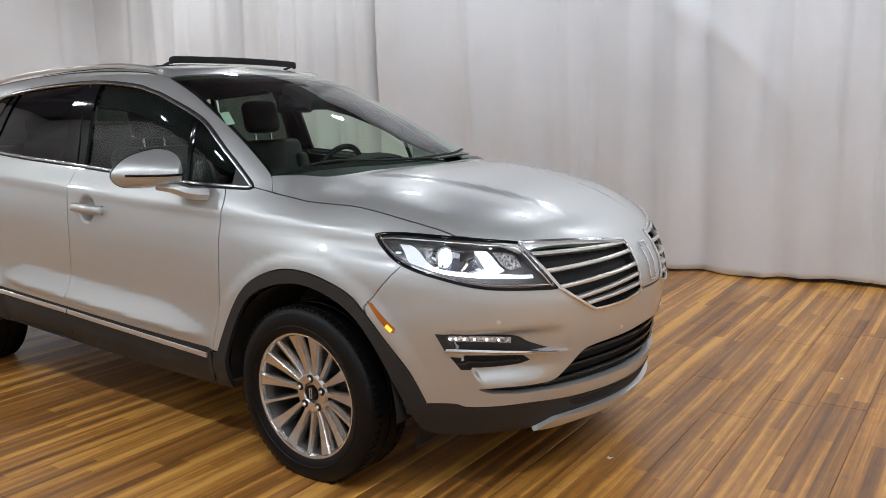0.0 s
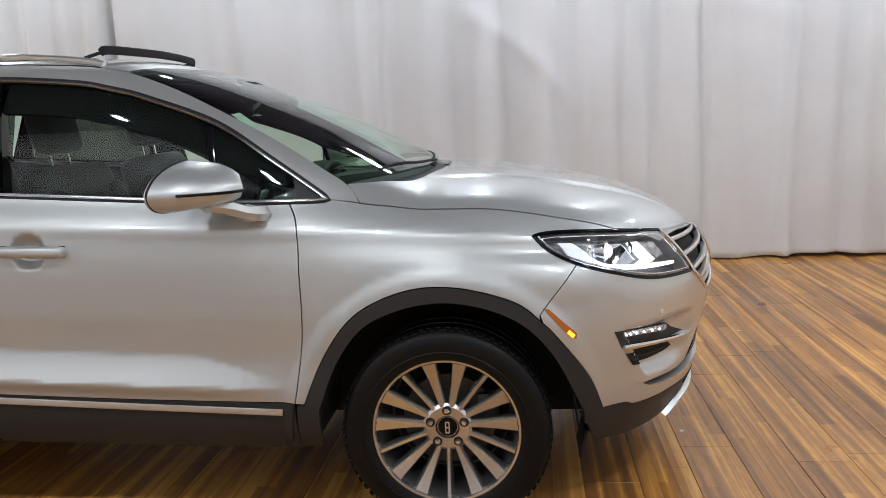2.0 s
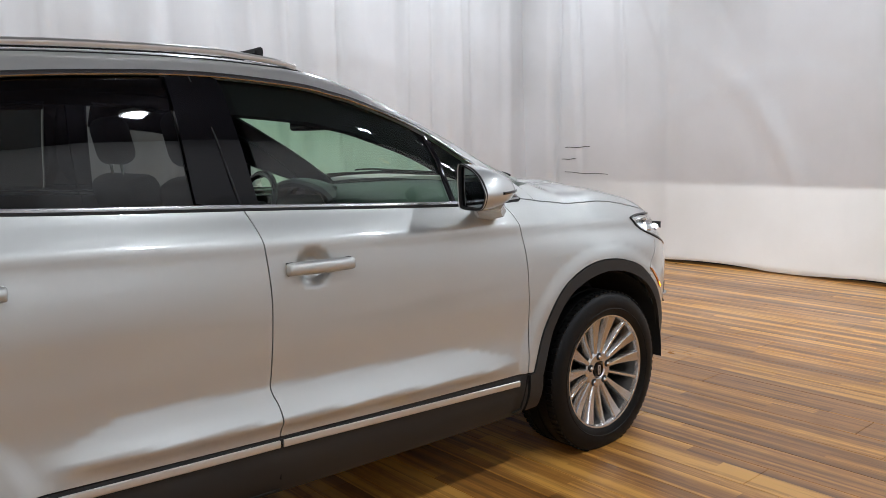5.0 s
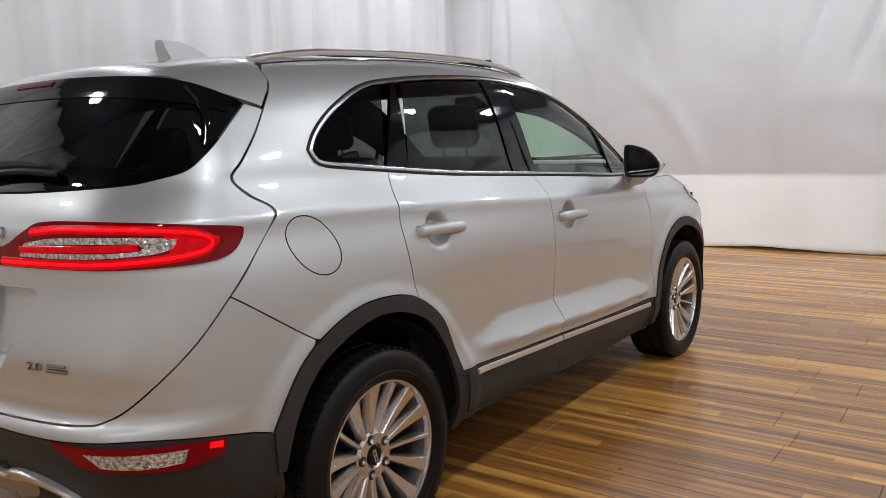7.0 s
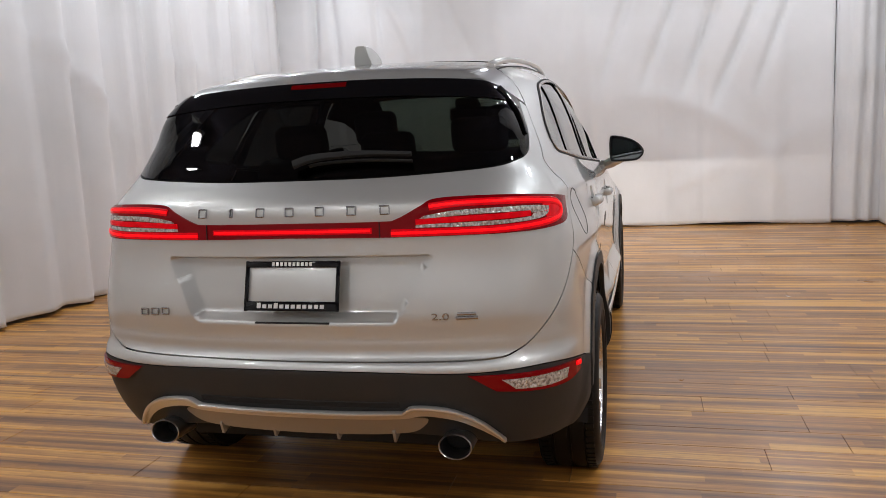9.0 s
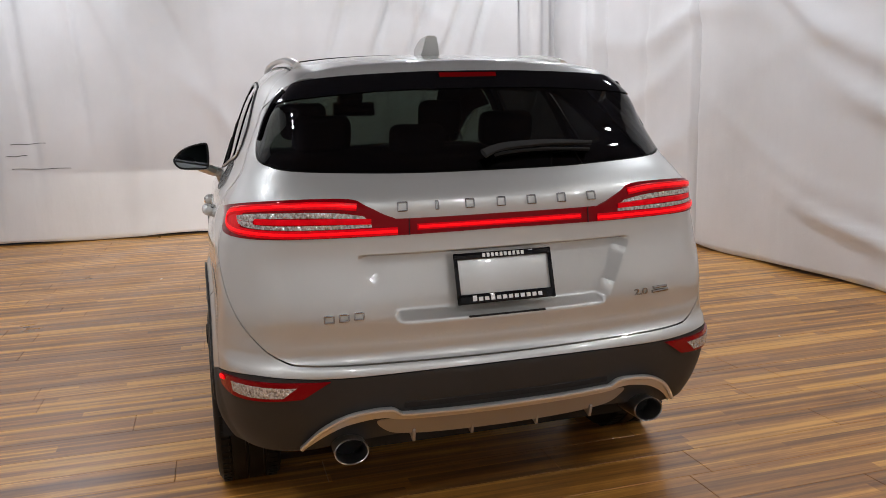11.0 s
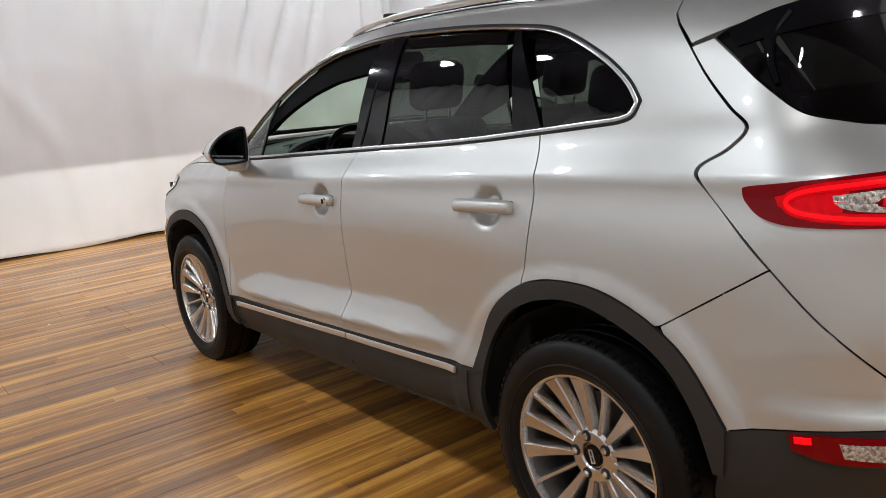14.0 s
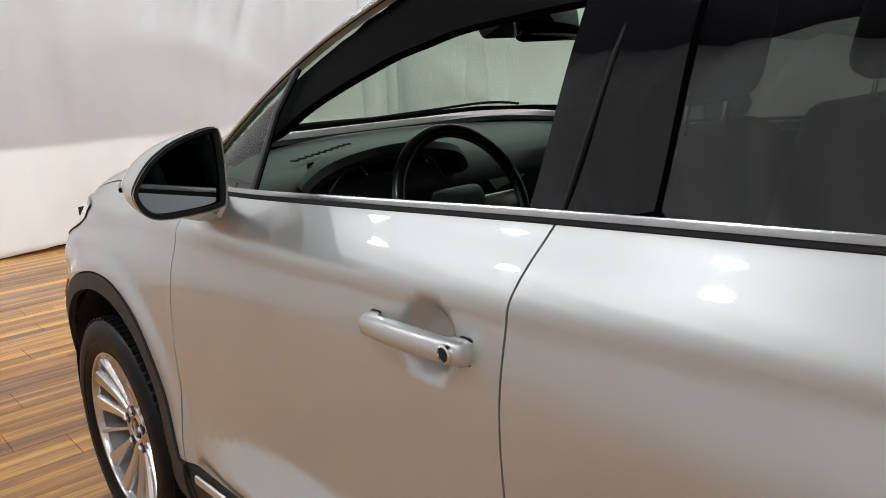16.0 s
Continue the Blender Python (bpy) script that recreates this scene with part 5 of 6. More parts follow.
# ---- sides: handles, sill brights, mirrors, rails, fuel flap ----
def handle_mesh(ends, out):
    """A pull bar: blunt seated ends, a bowed grip and a section with chamfered edges."""
    a, b = Vector(ends[0]), Vector(ends[1])
    out = Vector(out).normalized()
    along = (b - a).normalized()
    up = along.cross(out).normalized()
    if up.z < 0:
        up = -up
    bm = bmesh.new()
    rings = []
    for t in (0, 0.012, 0.04, 0.12, 0.2, 0.3, 0.4, 0.5, 0.6, 0.7, 0.8, 0.88, 0.96, 0.988, 1.0):
        e = min(t, 1 - t)
        near = min(1.0, e / 0.2)
        face = 0.027 + 0.009 * math.sin(math.pi * t) - (0.010 if e == 0 else 0.003 if e < 0.02 else 0)
        back = -0.004 + 0.020 * max(0.0, (near - 0.5) * 2)
        half = (0.0185 + 0.0025 * math.sin(math.pi * t)) * (0.80 if e == 0 else 0.93 if e < 0.02 else 1.0)
        section = [(-half * 0.8, back), (-half, back + 0.006), (-half, face * 0.62), (-half * 0.80, face * 0.90), (-half * 0.3, face + 0.0015), (half * 0.35, face + 0.0015), (half * 0.80, face * 0.88), (half, face * 0.60), (half, back + 0.006), (half * 0.8, back)]
        c = a + (b - a) * t
        rings.append([bm.verts.new(c + up * u + out * v) for u, v in section])
    for r0, r1 in zip(rings, rings[1:]):
        for k in range(10):
            bm.faces.new((r0[k], r0[(k + 1) % 10], r1[(k + 1) % 10], r1[k]))
    bm.faces.new(rings[0][::-1])
    bm.faces.new(rings[-1])
    bmesh.ops.recalc_face_normals(bm, faces=bm.faces)
    return bm


def build_sides():
    for x0, x1, z0, z1, ds in ((0.105, -0.128, 0.938, 0.944, doors), (-0.862, -1.100, 0.981, 0.990, rear_doors)):
        p, nr = on_body("side", [(x0, z0), (x1, z1)])
        for s, d in ((-1, ds[0]), (1, ds[1])):
            f = np.array([1, -s, 1])
            part("door_handle", handle_mesh(p * f, nr.mean(0) * f), paint, d, "silver pull handle with a chamfered grip", 50)
            # black plates stand in for the shadow gap round the handle's ends
            for k in (0.058, 0.942):
                c = p[0] + (p[1] - p[0]) * k
                part("handle_gap_shade", boxed((0.025, 0.010, 0.041), tuple((c - nr.mean(0) * 0.0015) * f), 0.004), black, d)
    lock = part("lock", lathe([(0.0, 0.003), (0.009, 0.003), (0.010, 0.0)], 16), black, doors[1])
    p, nr = on_body("side", [(-0.106, 0.943)], 0.030)
    lock.matrix_basis = pose(p[0][0], -p[0][1] + 0.001, p[0][2])
    part("lock_ring", lathe([(0.0095, 0.002), (0.0105, 0.0045), (0.0135, 0.003), (0.0140, -0.003)], 20), chrome, doors[1]).matrix_basis = lock.matrix_basis
    for a, b in (((0.812, 0.393), (-0.192, 0.443)), ((-0.203, 0.4435), (-0.850, 0.467))):
        uv = [(a[0] + (b[0] - a[0]) * t, a[1] + (b[1] - a[1]) * t) for t in np.linspace(0, 1, 14)]
        strip("sill_bright", "side", uv, (0.0115, 0.005), satin, car, "bright metal sill strip", lift=0.007, both=True)
    strip("door_gap", "side", line((-0.197, 0.455), (-0.198, 0.33)), (0.003, 0.004), black, car, lift=0.0, both=True)
    strip("door_gap", "side", line((0.852, 0.42), (0.835, 0.29), (0.80, 0.275)), (0.003, 0.004), black, car, lift=0.007, both=True)
    strip("sill_seam", "side", catmull([(-0.914, 0.482), (-0.913, 0.415), (-0.910, 0.360), (-0.895, 0.337), (-0.82, 0.323), (-0.6, 0.311), (-0.2, 0.298)]), (0.0028, 0.003), black, car, lift=0.007, both=True)
    strip("arch_seam", "side", line((-0.975, 0.490), (-0.916, 0.476)), (0.002, 0.003), black, car, lift=0.007, both=True)
    a = np.linspace(0, 2 * math.pi, 40, endpoint=False)
    strip("fuel_flap", "side", np.stack([-1.546 + 0.090 * np.cos(a), 1.003 + 0.081 * np.sin(a) - 0.25 * 0.09 * np.cos(a)], 1), (0.0018, 0.0012), black, car, "round fuel flap seam", closed=True)
    strip("divider", "side", line((0.560, 1.325), (0.580, 1.24), (0.605, 1.085)), (0.012, 0.006), black_gloss, car, lift=-0.002, both=True)
    # roof rails
    x = np.linspace(0.13, -1.46, 40)
    y = -0.520 - 0.012 * np.sin(math.pi * (0.13 - x) / 1.59)
    lift = 0.004 + 0.017 * np.minimum(1, np.minimum(0.13 - x, x + 1.46) / 0.28) ** 0.6
    lifted("roof_rail", "top", np.stack([x, y], 1), lift, [(0.015, 0.010)] * 40, satin, car, "satin silver roof rail", both=True, n=10)
    strip("roof_ditch", "top", np.stack([x, y * 0 - 0.545], 1), (0.004, 0.003), black, car, lift=-0.001, both=True)

    # door mirrors
    outline = catmull([(0.860, 1.085), (0.855, 1.15), (0.859, 1.214), (0.876, 1.225), (0.92, 1.219), (0.975, 1.204), (1.022, 1.178), (1.052, 1.146), (1.060, 1.124), (1.045, 1.094), (1.012, 1.076), (0.94, 1.070), (0.875, 1.071)], 4, True)
    for s in (-1, 1):
        bm = bmesh.new()
        rings = []
        for k in range(9):
            t = k / 8
            sc = math.sqrt(max(0.0, 1 - t ** 1.9)) if t else 1.0
            sc = max(sc, 0.03)
            ring = []
            for oy, oz in outline:
                cy, cz = 0.925, 1.135
                yy, zz = cy + (oy - cy) * sc, cz + (oz - cz) * sc
                ring.append(bm.verts.new((0.555 - 0.30 * (yy - 0.86) + 0.215 * t, s * yy, zz)))
            rings.append(ring)
        inner = [bm.verts.new((0.570 - 0.30 * (oy - 0.86), s * (0.96 + (oy - 0.96) * 0.93), 1.15 + (oz - 1.15) * 0.93)) for oy, oz in outline]
        n = len(outline)
        for a_, b_ in zip([inner] + rings, rings):
            for k in range(n):
                bm.faces.new((a_[k], a_[(k + 1) % n], b_[(k + 1) % n], b_[k]))
        bm.faces.new(rings[-1])
        mir = part("door_mirror", bm, paint, car, "silver door mirror")
        g = bmesh.new()
        g.faces.new([g.verts.new((0.568 - 0.30 * (oy - 0.86), s * (0.96 + (oy - 0.96) * 0.94), 1.15 + (oz - 1.15) * 0.94)) for oy, oz in outline])
        ext = bmesh.ops.extrude_face_region(g, geom=g.faces[:])["geom"]
        bmesh.ops.translate(g, verts=[v for v in ext if isinstance(v, bmesh.types.BMVert)], vec=(0.006, 0, 0))
        part("mirror_glass", g, mirror_mat, mir, "mirror glass")
        rim = [(0.5625 - 0.30 * (oy - 0.86), s * (0.96 + (oy - 0.96) * 0.945), 1.15 + (oz - 1.15) * 0.945) for oy, oz in outline]
        part("mirror_bezel", tube(rim, (0.006, 0.005), up=(1, 0, 0), closed=True), black, mir)
        pts = []
        for yy in np.linspace(0.868, 1.046, 16):
            out = abs(yy - 0.925) / (0.134 if yy > 0.925 else 0.069)
            d = (1 - min(out, 0.98) ** 2) ** (1 / 1.9)
            pts.append((0.556 - 0.30 * (yy - 0.86) + 0.215 * d, s * yy, 1.128))
        part("mirror_slot", tube(pts, (0.006, 0.005)), black_gloss, mir)
        foot = tube(catmull([(0.63, s * 0.93, 1.085), (0.68, s * 0.885, 1.070), (0.725, s * 0.842, 1.048), (0.74, s * 0.80, 1.042)], 5), [(0.056, 0.022)] * 5 + [(0.052, 0.026)] * 5 + [(0.060, 0.030)] * 6)
        part("mirror_foot", foot, paint, mir)
    # front wipers
    for s, (a, b, c) in enumerate((((1.240, 0.10), (1.205, -0.28), (1.115, -0.56)), ((1.105, 0.56), (1.20, 0.35), (1.235, -0.02)))):
        lifted("wiper", "top", catmull([a, b, c], 6), [0.001] * 13, (0.005, 0.004), black, car, "black windscreen wiper")


mirror_mat = material("mirror_glass", (0.22, 0.235, 0.25), 0.02, 1.0)
build_sides()


# ---- cabin ----
wheel_leather = material("glossy_leather", (0.008, 0.008, 0.008), 0.25)


def seat(x, y, wide=0.50, high=0.62, rest=True):
    s = part("seat", boxed((0.50, wide, 0.15), (x + 0.05, y, 0.60), 0.05, (0, -6, 0), 3), leather, car, "charcoal leather seat")
    back = bmesh.new()
    box(back, (0.13, wide, high), (x - 0.27, y, 0.90), 0.05, (0, -16, 0), 3)
    for q in (-1, 1):
        box(back, (0.12, 0.10, high * 0.8), (x - 0.225, y + q * (wide / 2 - 0.05), 0.88), 0.045, (0, -16, 0), 3)
    part("backrest", back, leather, s)
    if rest:
        part("headrest", boxed((0.10, 0.24, 0.19), (x - 0.375, y, 1.335), 0.045, (0, -12, 0), 3), leather, s)
        for q in (-0.06, 0.06):
            part("post", tube([(x - 0.36, y + q, 1.18), (x - 0.372, y + q, 1.27)], (0.006, 0.006)), chrome, s)
    return s


def build_cabin():
    for s in (-1, 1):
        seat(0.19, s * 0.37)
    bench = part("rear_seat", boxed((0.50, 1.24, 0.16), (-0.74, 0, 0.62), 0.05), leather, car, "charcoal leather rear bench")
    part("backrest", boxed((0.14, 1.24, 0.60), (-1.02, 0, 0.93), 0.05, (0, -20, 0), 3), leather, bench)
    for y in (-0.40, 0.0, 0.40):
        part("headrest", boxed((0.09, 0.24, 0.15), (-1.12, y, 1.285 if y else 1.24), 0.04, (0, -14, 0), 3), leather, bench)
    part("load_cover", boxed((0.85, 1.20, 0.02), (-1.55, 0, 1.02), 0.006), black, car)
    # dashboard: a rounded bar across the car with a hood over the dials
    dash = bmesh.new()
    prof = [(1.235, 1.108), (1.12, 1.104), (1.00, 1.104), (0.84, 1.100), (0.74, 1.082), (0.69, 1.055), (0.68, 1.00), (0.72, 0.90), (0.74, 0.70), (1.14, 0.65)]
    rows = [[dash.verts.new((x - 0.25 * (y / 0.72) ** 2 * np.clip((x - 0.7) / 0.4, 0.1, 1), y, z - 0.03 * (y / 0.72) ** 2)) for x, z in prof] for y in np.linspace(-0.70, 0.70, 25)]
    for a, b in zip(rows, rows[1:]):
        for k in range(len(prof) - 1):
            dash.faces.new((a[k], a[k + 1], b[k + 1], b[k]))
    d = part("dashboard", dash, trim_soft, car, "black soft dashboard", angle=60)
    hood = tube(catmull([(0.70, 0.15, 1.045), (0.68, 0.20, 1.098), (0.67, 0.37, 1.120), (0.68, 0.54, 1.098), (0.70, 0.60, 1.045)]), (0.05, 0.022), up=(0, 0, 1))
    part("dial_hood", hood, trim_soft, d)
    part("dial_panel", boxed((0.02, 0.40, 0.13), (0.715, 0.37, 1.045), 0.008, (0, 12, 0)), black_gloss, d, "dark instrument panel")
    for y in (0.27, 0.47):
        ring = part("dial", lathe([(0.050, 0.0), (0.053, 0.004), (0.056, 0.0)], 32, "x"), chrome, d)
        ring.matrix_basis = pose(0.700, y, 1.045, 0, 12, 0)
    part("display", boxed((0.015, 0.24, 0.15), (0.685, 0.0, 0.98), 0.006, (0, 15, 0)), black_gloss, d, "dark centre display")
    part("trim_line", tube(catmull([(0.685, 0.18, 1.01), (0.672, 0.25, 1.092), (0.668, 0.37, 1.106), (0.672, 0.49, 1.092), (0.685, 0.57, 1.01)]), (0.004, 0.004)), chrome, d)
    for k in range(9):
        part("vent_slot", boxed((0.014, 0.018, 0.004), (0.955 - 0.012 * k, 0.30 + 0.028 * k, 1.1105 - 0.0015 * k)), black, d)
    part("console", boxed((0.75, 0.20, 0.40), (0.25, 0, 0.58), 0.04), trim_soft, car)
    # steering wheel
    sw = part("steering_wheel", lathe([(0.180 + 0.016 * math.cos(a), 0.013 * math.sin(a)) for a in np.linspace(0, 2 * math.pi, 13)], 48, "x"), wheel_leather, car, "black leather steering wheel")
    sw.matrix_basis = pose(0.405, 0.37, 1.005, 0, 22, 0)
    part("hub", boxed((0.05, 0.15, 0.12), (0.015, 0, -0.005), 0.03, (0, 0, 0), 3), trim_soft, sw)
    for q, (sy, sz, cy, cz) in enumerate(((0.12, 0.04, 0.12, 0), (0.12, 0.04, -0.12, 0), (0.05, 0.12, 0, -0.11))):
        part("spoke", boxed((0.02, sy, sz), (0.008, cy, cz), 0.008), satin if q < 2 else trim_soft, sw)
    part("column", boxed((0.30, 0.10, 0.09), (0.56, 0.37, 0.94), 0.03, (0, 22, 0)), trim_soft, car)
    rv = part("interior_mirror", boxed((0.035, 0.27, 0.088), (0.50, -0.02, 1.400), 0.018, (0, 8, 8), 3), black_gloss, car, "black interior mirror")
    part("mount", boxed((0.22, 0.15, 0.06), (0.56, 0.0, 1.435), 0.02, (0, 24, 0)), black, rv)
    # linings behind the outer sheets
    panel("roof_lining", "top", mirrored_top(j(SCREEN_TOP[::-1], [(x, y) for x, y in ROOF_EDGE[1:]], [(-1.44, 0)])), lining_dark, car, space=0.06, lift=-0.035, depth=0.01)
    gate = side_of(GATE)[:25]
    panel("pillar_lining", "side", j([(1.06, 1.06)], screen_z[4:, [0, 2]], roof_z[1:, [0, 2]], [(-1.461, 1.478)], gate, [(-1.66, 1.10), (-1.16, 1.10)], cut(BELT, -1.132, -1.385), TIP, DLO_TOP), lining_dark, car, space=0.035, lift=-0.028, depth=0.01, gap=-0.012, both=True)
    for nm, lp in (("door_card", j(SHUT_F, cut(SILL, 0.855, -0.197), SHUT_B[::-1], cut(BELT, 0.842, -0.214)[::-1])), ("door_card", j(SHUT_B, cut(SILL, -0.197, -0.928), SHUT_R[::-1], cut(BELT, -0.214, -1.132)[::-1]))):
        panel(nm, "side", lp, trim_soft, car, space=0.06, lift=-0.05, depth=0.01, gap=0.0, both=True)
    panel("tailgate_lining", "rear", mirrored(line((0, 0.66), (-0.60, 0.66), (-0.86, 0.95), (-0.86, 1.10), (-0.70, 1.17), (0, 1.155))), trim_soft, car, space=0.06, lift=-0.05, depth=0.01)
    panel("bonnet_lining", "top", mirrored_top(j(HOOD_REAR[::-1] + np.array([0.01, 0]), HOOD_SIDE, [(2.0, -0.55), (2.15, -0.2), (2.18, 0)])), black, car, space=0.06, lift=-0.04, depth=0.01)
    panel("inspection_sticker", "top", line((0.606, -0.585), (0.626, -0.547), (0.712, -0.588), (0.690, -0.622)), white_plastic, car, "small white windscreen sticker", space=0.03, lift=-0.008, depth=0.001)


lining_dark = material("dark_lining", (0.010, 0.0095, 0.0095), 0.9, 0.0, IOR=1.12)
vary(lining_dark, noise_node(lining_dark, 60, 3).outputs["Fac"], "Roughness", 0.8, 1.0)
build_cabin()

# headlamp beams: small bright sources with a shutter above, as in a real projector
for s in (-1, 1):
    beam = bpy.data.lights.new("headlamp_beam", "SPOT")
    beam.energy, beam.spot_size, beam.spot_blend, beam.shadow_soft_size, beam.color = BEAM_W, radians(80), 1.0, 0.0002, (1.0, 0.97, 0.90)
    ob = new("headlamp_beam", beam)
    ob.matrix_basis = look((1.925, s * 0.700, 0.865), (5.6, s * 0.85, 0.66))
    shutter = part("beam_shutter", boxed((0.003, 0.085, 0.030), (1.953, s * 0.692, 0.8795), 0.001), black, car)


# ---- the room ----
def drape(name, label, u0, u1, height, place, seed, folds, sag, seams=(), pleats=(), deep=1.0, creases=(), swoops=(), thick=0.03):
    """A hanging cloth wall; place(u, off, z) gives the point."""
    rs = np.random.RandomState(seed)
    us = np.arange(u0, u1 + 0.03, 0.032)
    zs = np.concatenate([np.linspace(0.012, 0.5, 10), np.linspace(0.58, height, 40)])
    U, Z = np.meshgrid(us, zs)
    off = np.zeros_like(U)
    for k in range(folds):
        c, w = rs.uniform(u0, u1), rs.uniform(0.04, 0.13)
        amp = deep * rs.uniform(0.02, 0.075) * rs.choice([-1, 1], p=[0.3, 0.7])
        tilt = rs.uniform(-0.05, 0.05)
        top, bot = rs.uniform(0.2, 1.0), rs.uniform(0.3, 1.0)
        fade = bot + (top - bot) * Z / height
        off += amp * fade * np.exp(-((U - c - tilt * Z) / w) ** 2)
    for k in range(sag):
        c, zc = rs.uniform(u0, u1), rs.uniform(0.8, height * 1.0)
        ang = rs.uniform(-1.1, 1.1)
        along = (U - c) * math.cos(ang) + (Z - zc) * math.sin(ang)
        across = -(U - c) * math.sin(ang) + (Z - zc) * math.cos(ang) + 0.25 * along ** 2
        off += deep * rs.uniform(0.015, 0.045) * np.exp(-(across / rs.uniform(0.05, 0.13)) ** 2 - (along / rs.uniform(0.5, 1.1)) ** 2)
    off += 0.035 * np.sin(U * 2.1 + seed) * (0.4 + 0.6 * Z / height) + 0.02 * np.sin(U * 5.3 + 2 * seed + 0.4 * Z)
    for a, b, step_u in pleats:
        gather = np.clip((U - a) / 0.2, 0, 1) * np.clip((b - U) / 0.2, 0, 1)
        off += 0.085 * gather * np.abs(np.sin((U + 0.06 * np.sin(U * 5) + 0.02 * Z) * math.pi / step_u)) ** 1.5
    for ua, za, ub, zb, amp, w in creases:
        t = np.clip(((U - ua) * (ub - ua) + (Z - za) * (zb - za)) / ((ub - ua) ** 2 + (zb - za) ** 2), 0, 1)
        d = np.hypot(U - ua - (ub - ua) * t, Z - za - (zb - za) * t)
        off += amp * np.exp(-(d / w) ** 2) * np.clip(t * 2.5, 0, 1)
    for c, z0, k, amp, w, reach in swoops:
        off += amp * np.exp(-((Z - z0 - k * (U - c) ** 2) / w) ** 2) * np.exp(-((U - c) / reach) ** 4)
    for c in seams:
        off += 0.035 * np.clip((U - c - 0.015 * np.sin(Z * 2.3)) / 0.045, 0, 1) * np.exp(-np.maximum(U - c, 0) / 0.8)
    for c in seams:
        off -= 0.05 * np.exp(-((U - c + 0.01 - 0.012 * np.sin(Z * 2.3)) / 0.028) ** 2)
    hem = 0.010 + 0.012 * np.sin(us * 3.7 + seed)
    verts, faces = [], []
    for layer in (0, 1):
        for i in range(len(zs)):
            for k in range(len(us)):
                z = Z[i, k] + (hem[k] if i == 0 else 0)
                verts.append(place(U[i, k], off[i, k] - layer * thick, z))
    m, n = len(us), len(zs)
    q = m * n
    for i in range(n - 1):
        for k in range(m - 1):
            a = i * m + k
            faces.append((a, a + 1, a + m + 1, a + m))
            faces.append((q + a, q + a + m, q + a + m + 1, q + a + 1))
    for k in range(m - 1):
        faces.append((k, q + k, q + k + 1, k + 1))
        t = (n - 1) * m + k
        faces.append((t, t + 1, q + t + 1, q + t))
    for i in range(n - 1):
        for k in (0, m - 1):
            a = i * m + k
            faces.append((a, a + m, q + a + m, q + a))
    return tagged(mesh_object(name, verts, faces, cloth, None, label), category="curtain", kind="structure")


drape("wall_front", "white cloth drape with soft diagonal wrinkles", -3.16, WALL_L + 0.1, CEIL, lambda u, o, z: (WALL_F - o, u, z), 3, 9, 7, (), (), 0.9,
      ((-0.5, 1.7, -0.95, 3.0, -0.07, 0.05), (-1.0, 1.6, -1.5, 3.0, -0.09, 0.045), (-1.45, 1.5, -2.0, 3.0, -0.10, 0.04), (-1.75, 1.25, -2.5, 3.0, -0.10, 0.045), (-2.3, 1.5, -2.8, 3.0, -0.09, 0.04), (1.6, 1.7, 2.2, 3.2, 0.03, 0.06), (0.9, 1.9, 1.5, 3.2, -0.025, 0.06), (-1.2, 0.35, -2.1, 0.8, 0.02, 0.05), (3.28, 0.1, 3.16, 3.7, -0.12, 0.06), (2.75, 0.6, 2.95, 3.7, -0.06, 0.05), (2.2, 0.9, 2.35, 3.7, -0.05, 0.05)))
drape("wall_front", "white cloth drape end beside a gap", WALL_R - 0.1, -3.18, CEIL, lambda u, o, z: (WALL_F + 0.03 - o, u, z), 8, 4, 2, (), ((-3.7, -3.2, 0.17),))
drape("wall_left", "white cloth drape with vertical folds", WALL_B, WALL_F + 0.05, CEIL, lambda u, o, z: (u, WALL_L - o, z), 5, 40, 2, (-4.46, -1.97, 3.1), ((-4.4, -2.0, 0.36), (0.6, 2.4, 0.5)), 1.6,
      [(u, 0.02, u + lean, 3.7, amp, w) for u, lean, amp, w in ((-5.04, 0.0, -0.06, 0.06), (-4.42, 0.03, -0.09, 0.05), (-3.1, 0.0, -0.05, 0.06), (-1.99, -0.04, -0.10, 0.045), (1.80, 0.1, -0.06, 0.07), (2.08, 0.02, 0.07, 0.06), (2.45, 0.05, 0.07, 0.06), (2.68, 0.0, -0.06, 0.05), (3.75, 0.05, -0.05, 0.07), (4.24, 0.04, -0.06, 0.06), (4.56, 0.0, 0.07, 0.06), (4.86, 0.0, -0.08, 0.06), (5.28, 0.03, -0.07, 0.08))])
drape("wall_right", "white cloth drape with sagging wrinkles", WALL_B, WALL_F + 0.05, CEIL, lambda u, o, z: (u, WALL_R + o, z), 11, 8, 14, (2.4,), (), 0.9, ((4.18, 0.1, 4.20, 3.7, -0.07, 0.05), (4.33, 0.1, 4.33, 3.7, 0.07, 0.06), (4.75, 0.1, 4.8, 3.7, -0.06, 0.06)),
      [(-0.5 + 0.45 * math.sin(2.3 * i), 0.30 + 0.33 * i + 0.08 * math.sin(4.1 * i), 0.13 + 0.04 * i, 0.035 + 0.018 * math.sin(3.3 * i + 1), 0.055 + 0.008 * i, 1.7 + 0.6 * math.sin(1.7 * i)) for i in range(9)] + [(3.7 + 0.3 * math.sin(2.0 * i), 0.8 + 0.62 * i, 0.22, 0.03, 0.11, 1.4) for i in range(4)])
drape("wall_back", "white cloth drape", WALL_R, WALL_L, CEIL, lambda u, o, z: (WALL_B + o, u, z), 14, 16, 6)
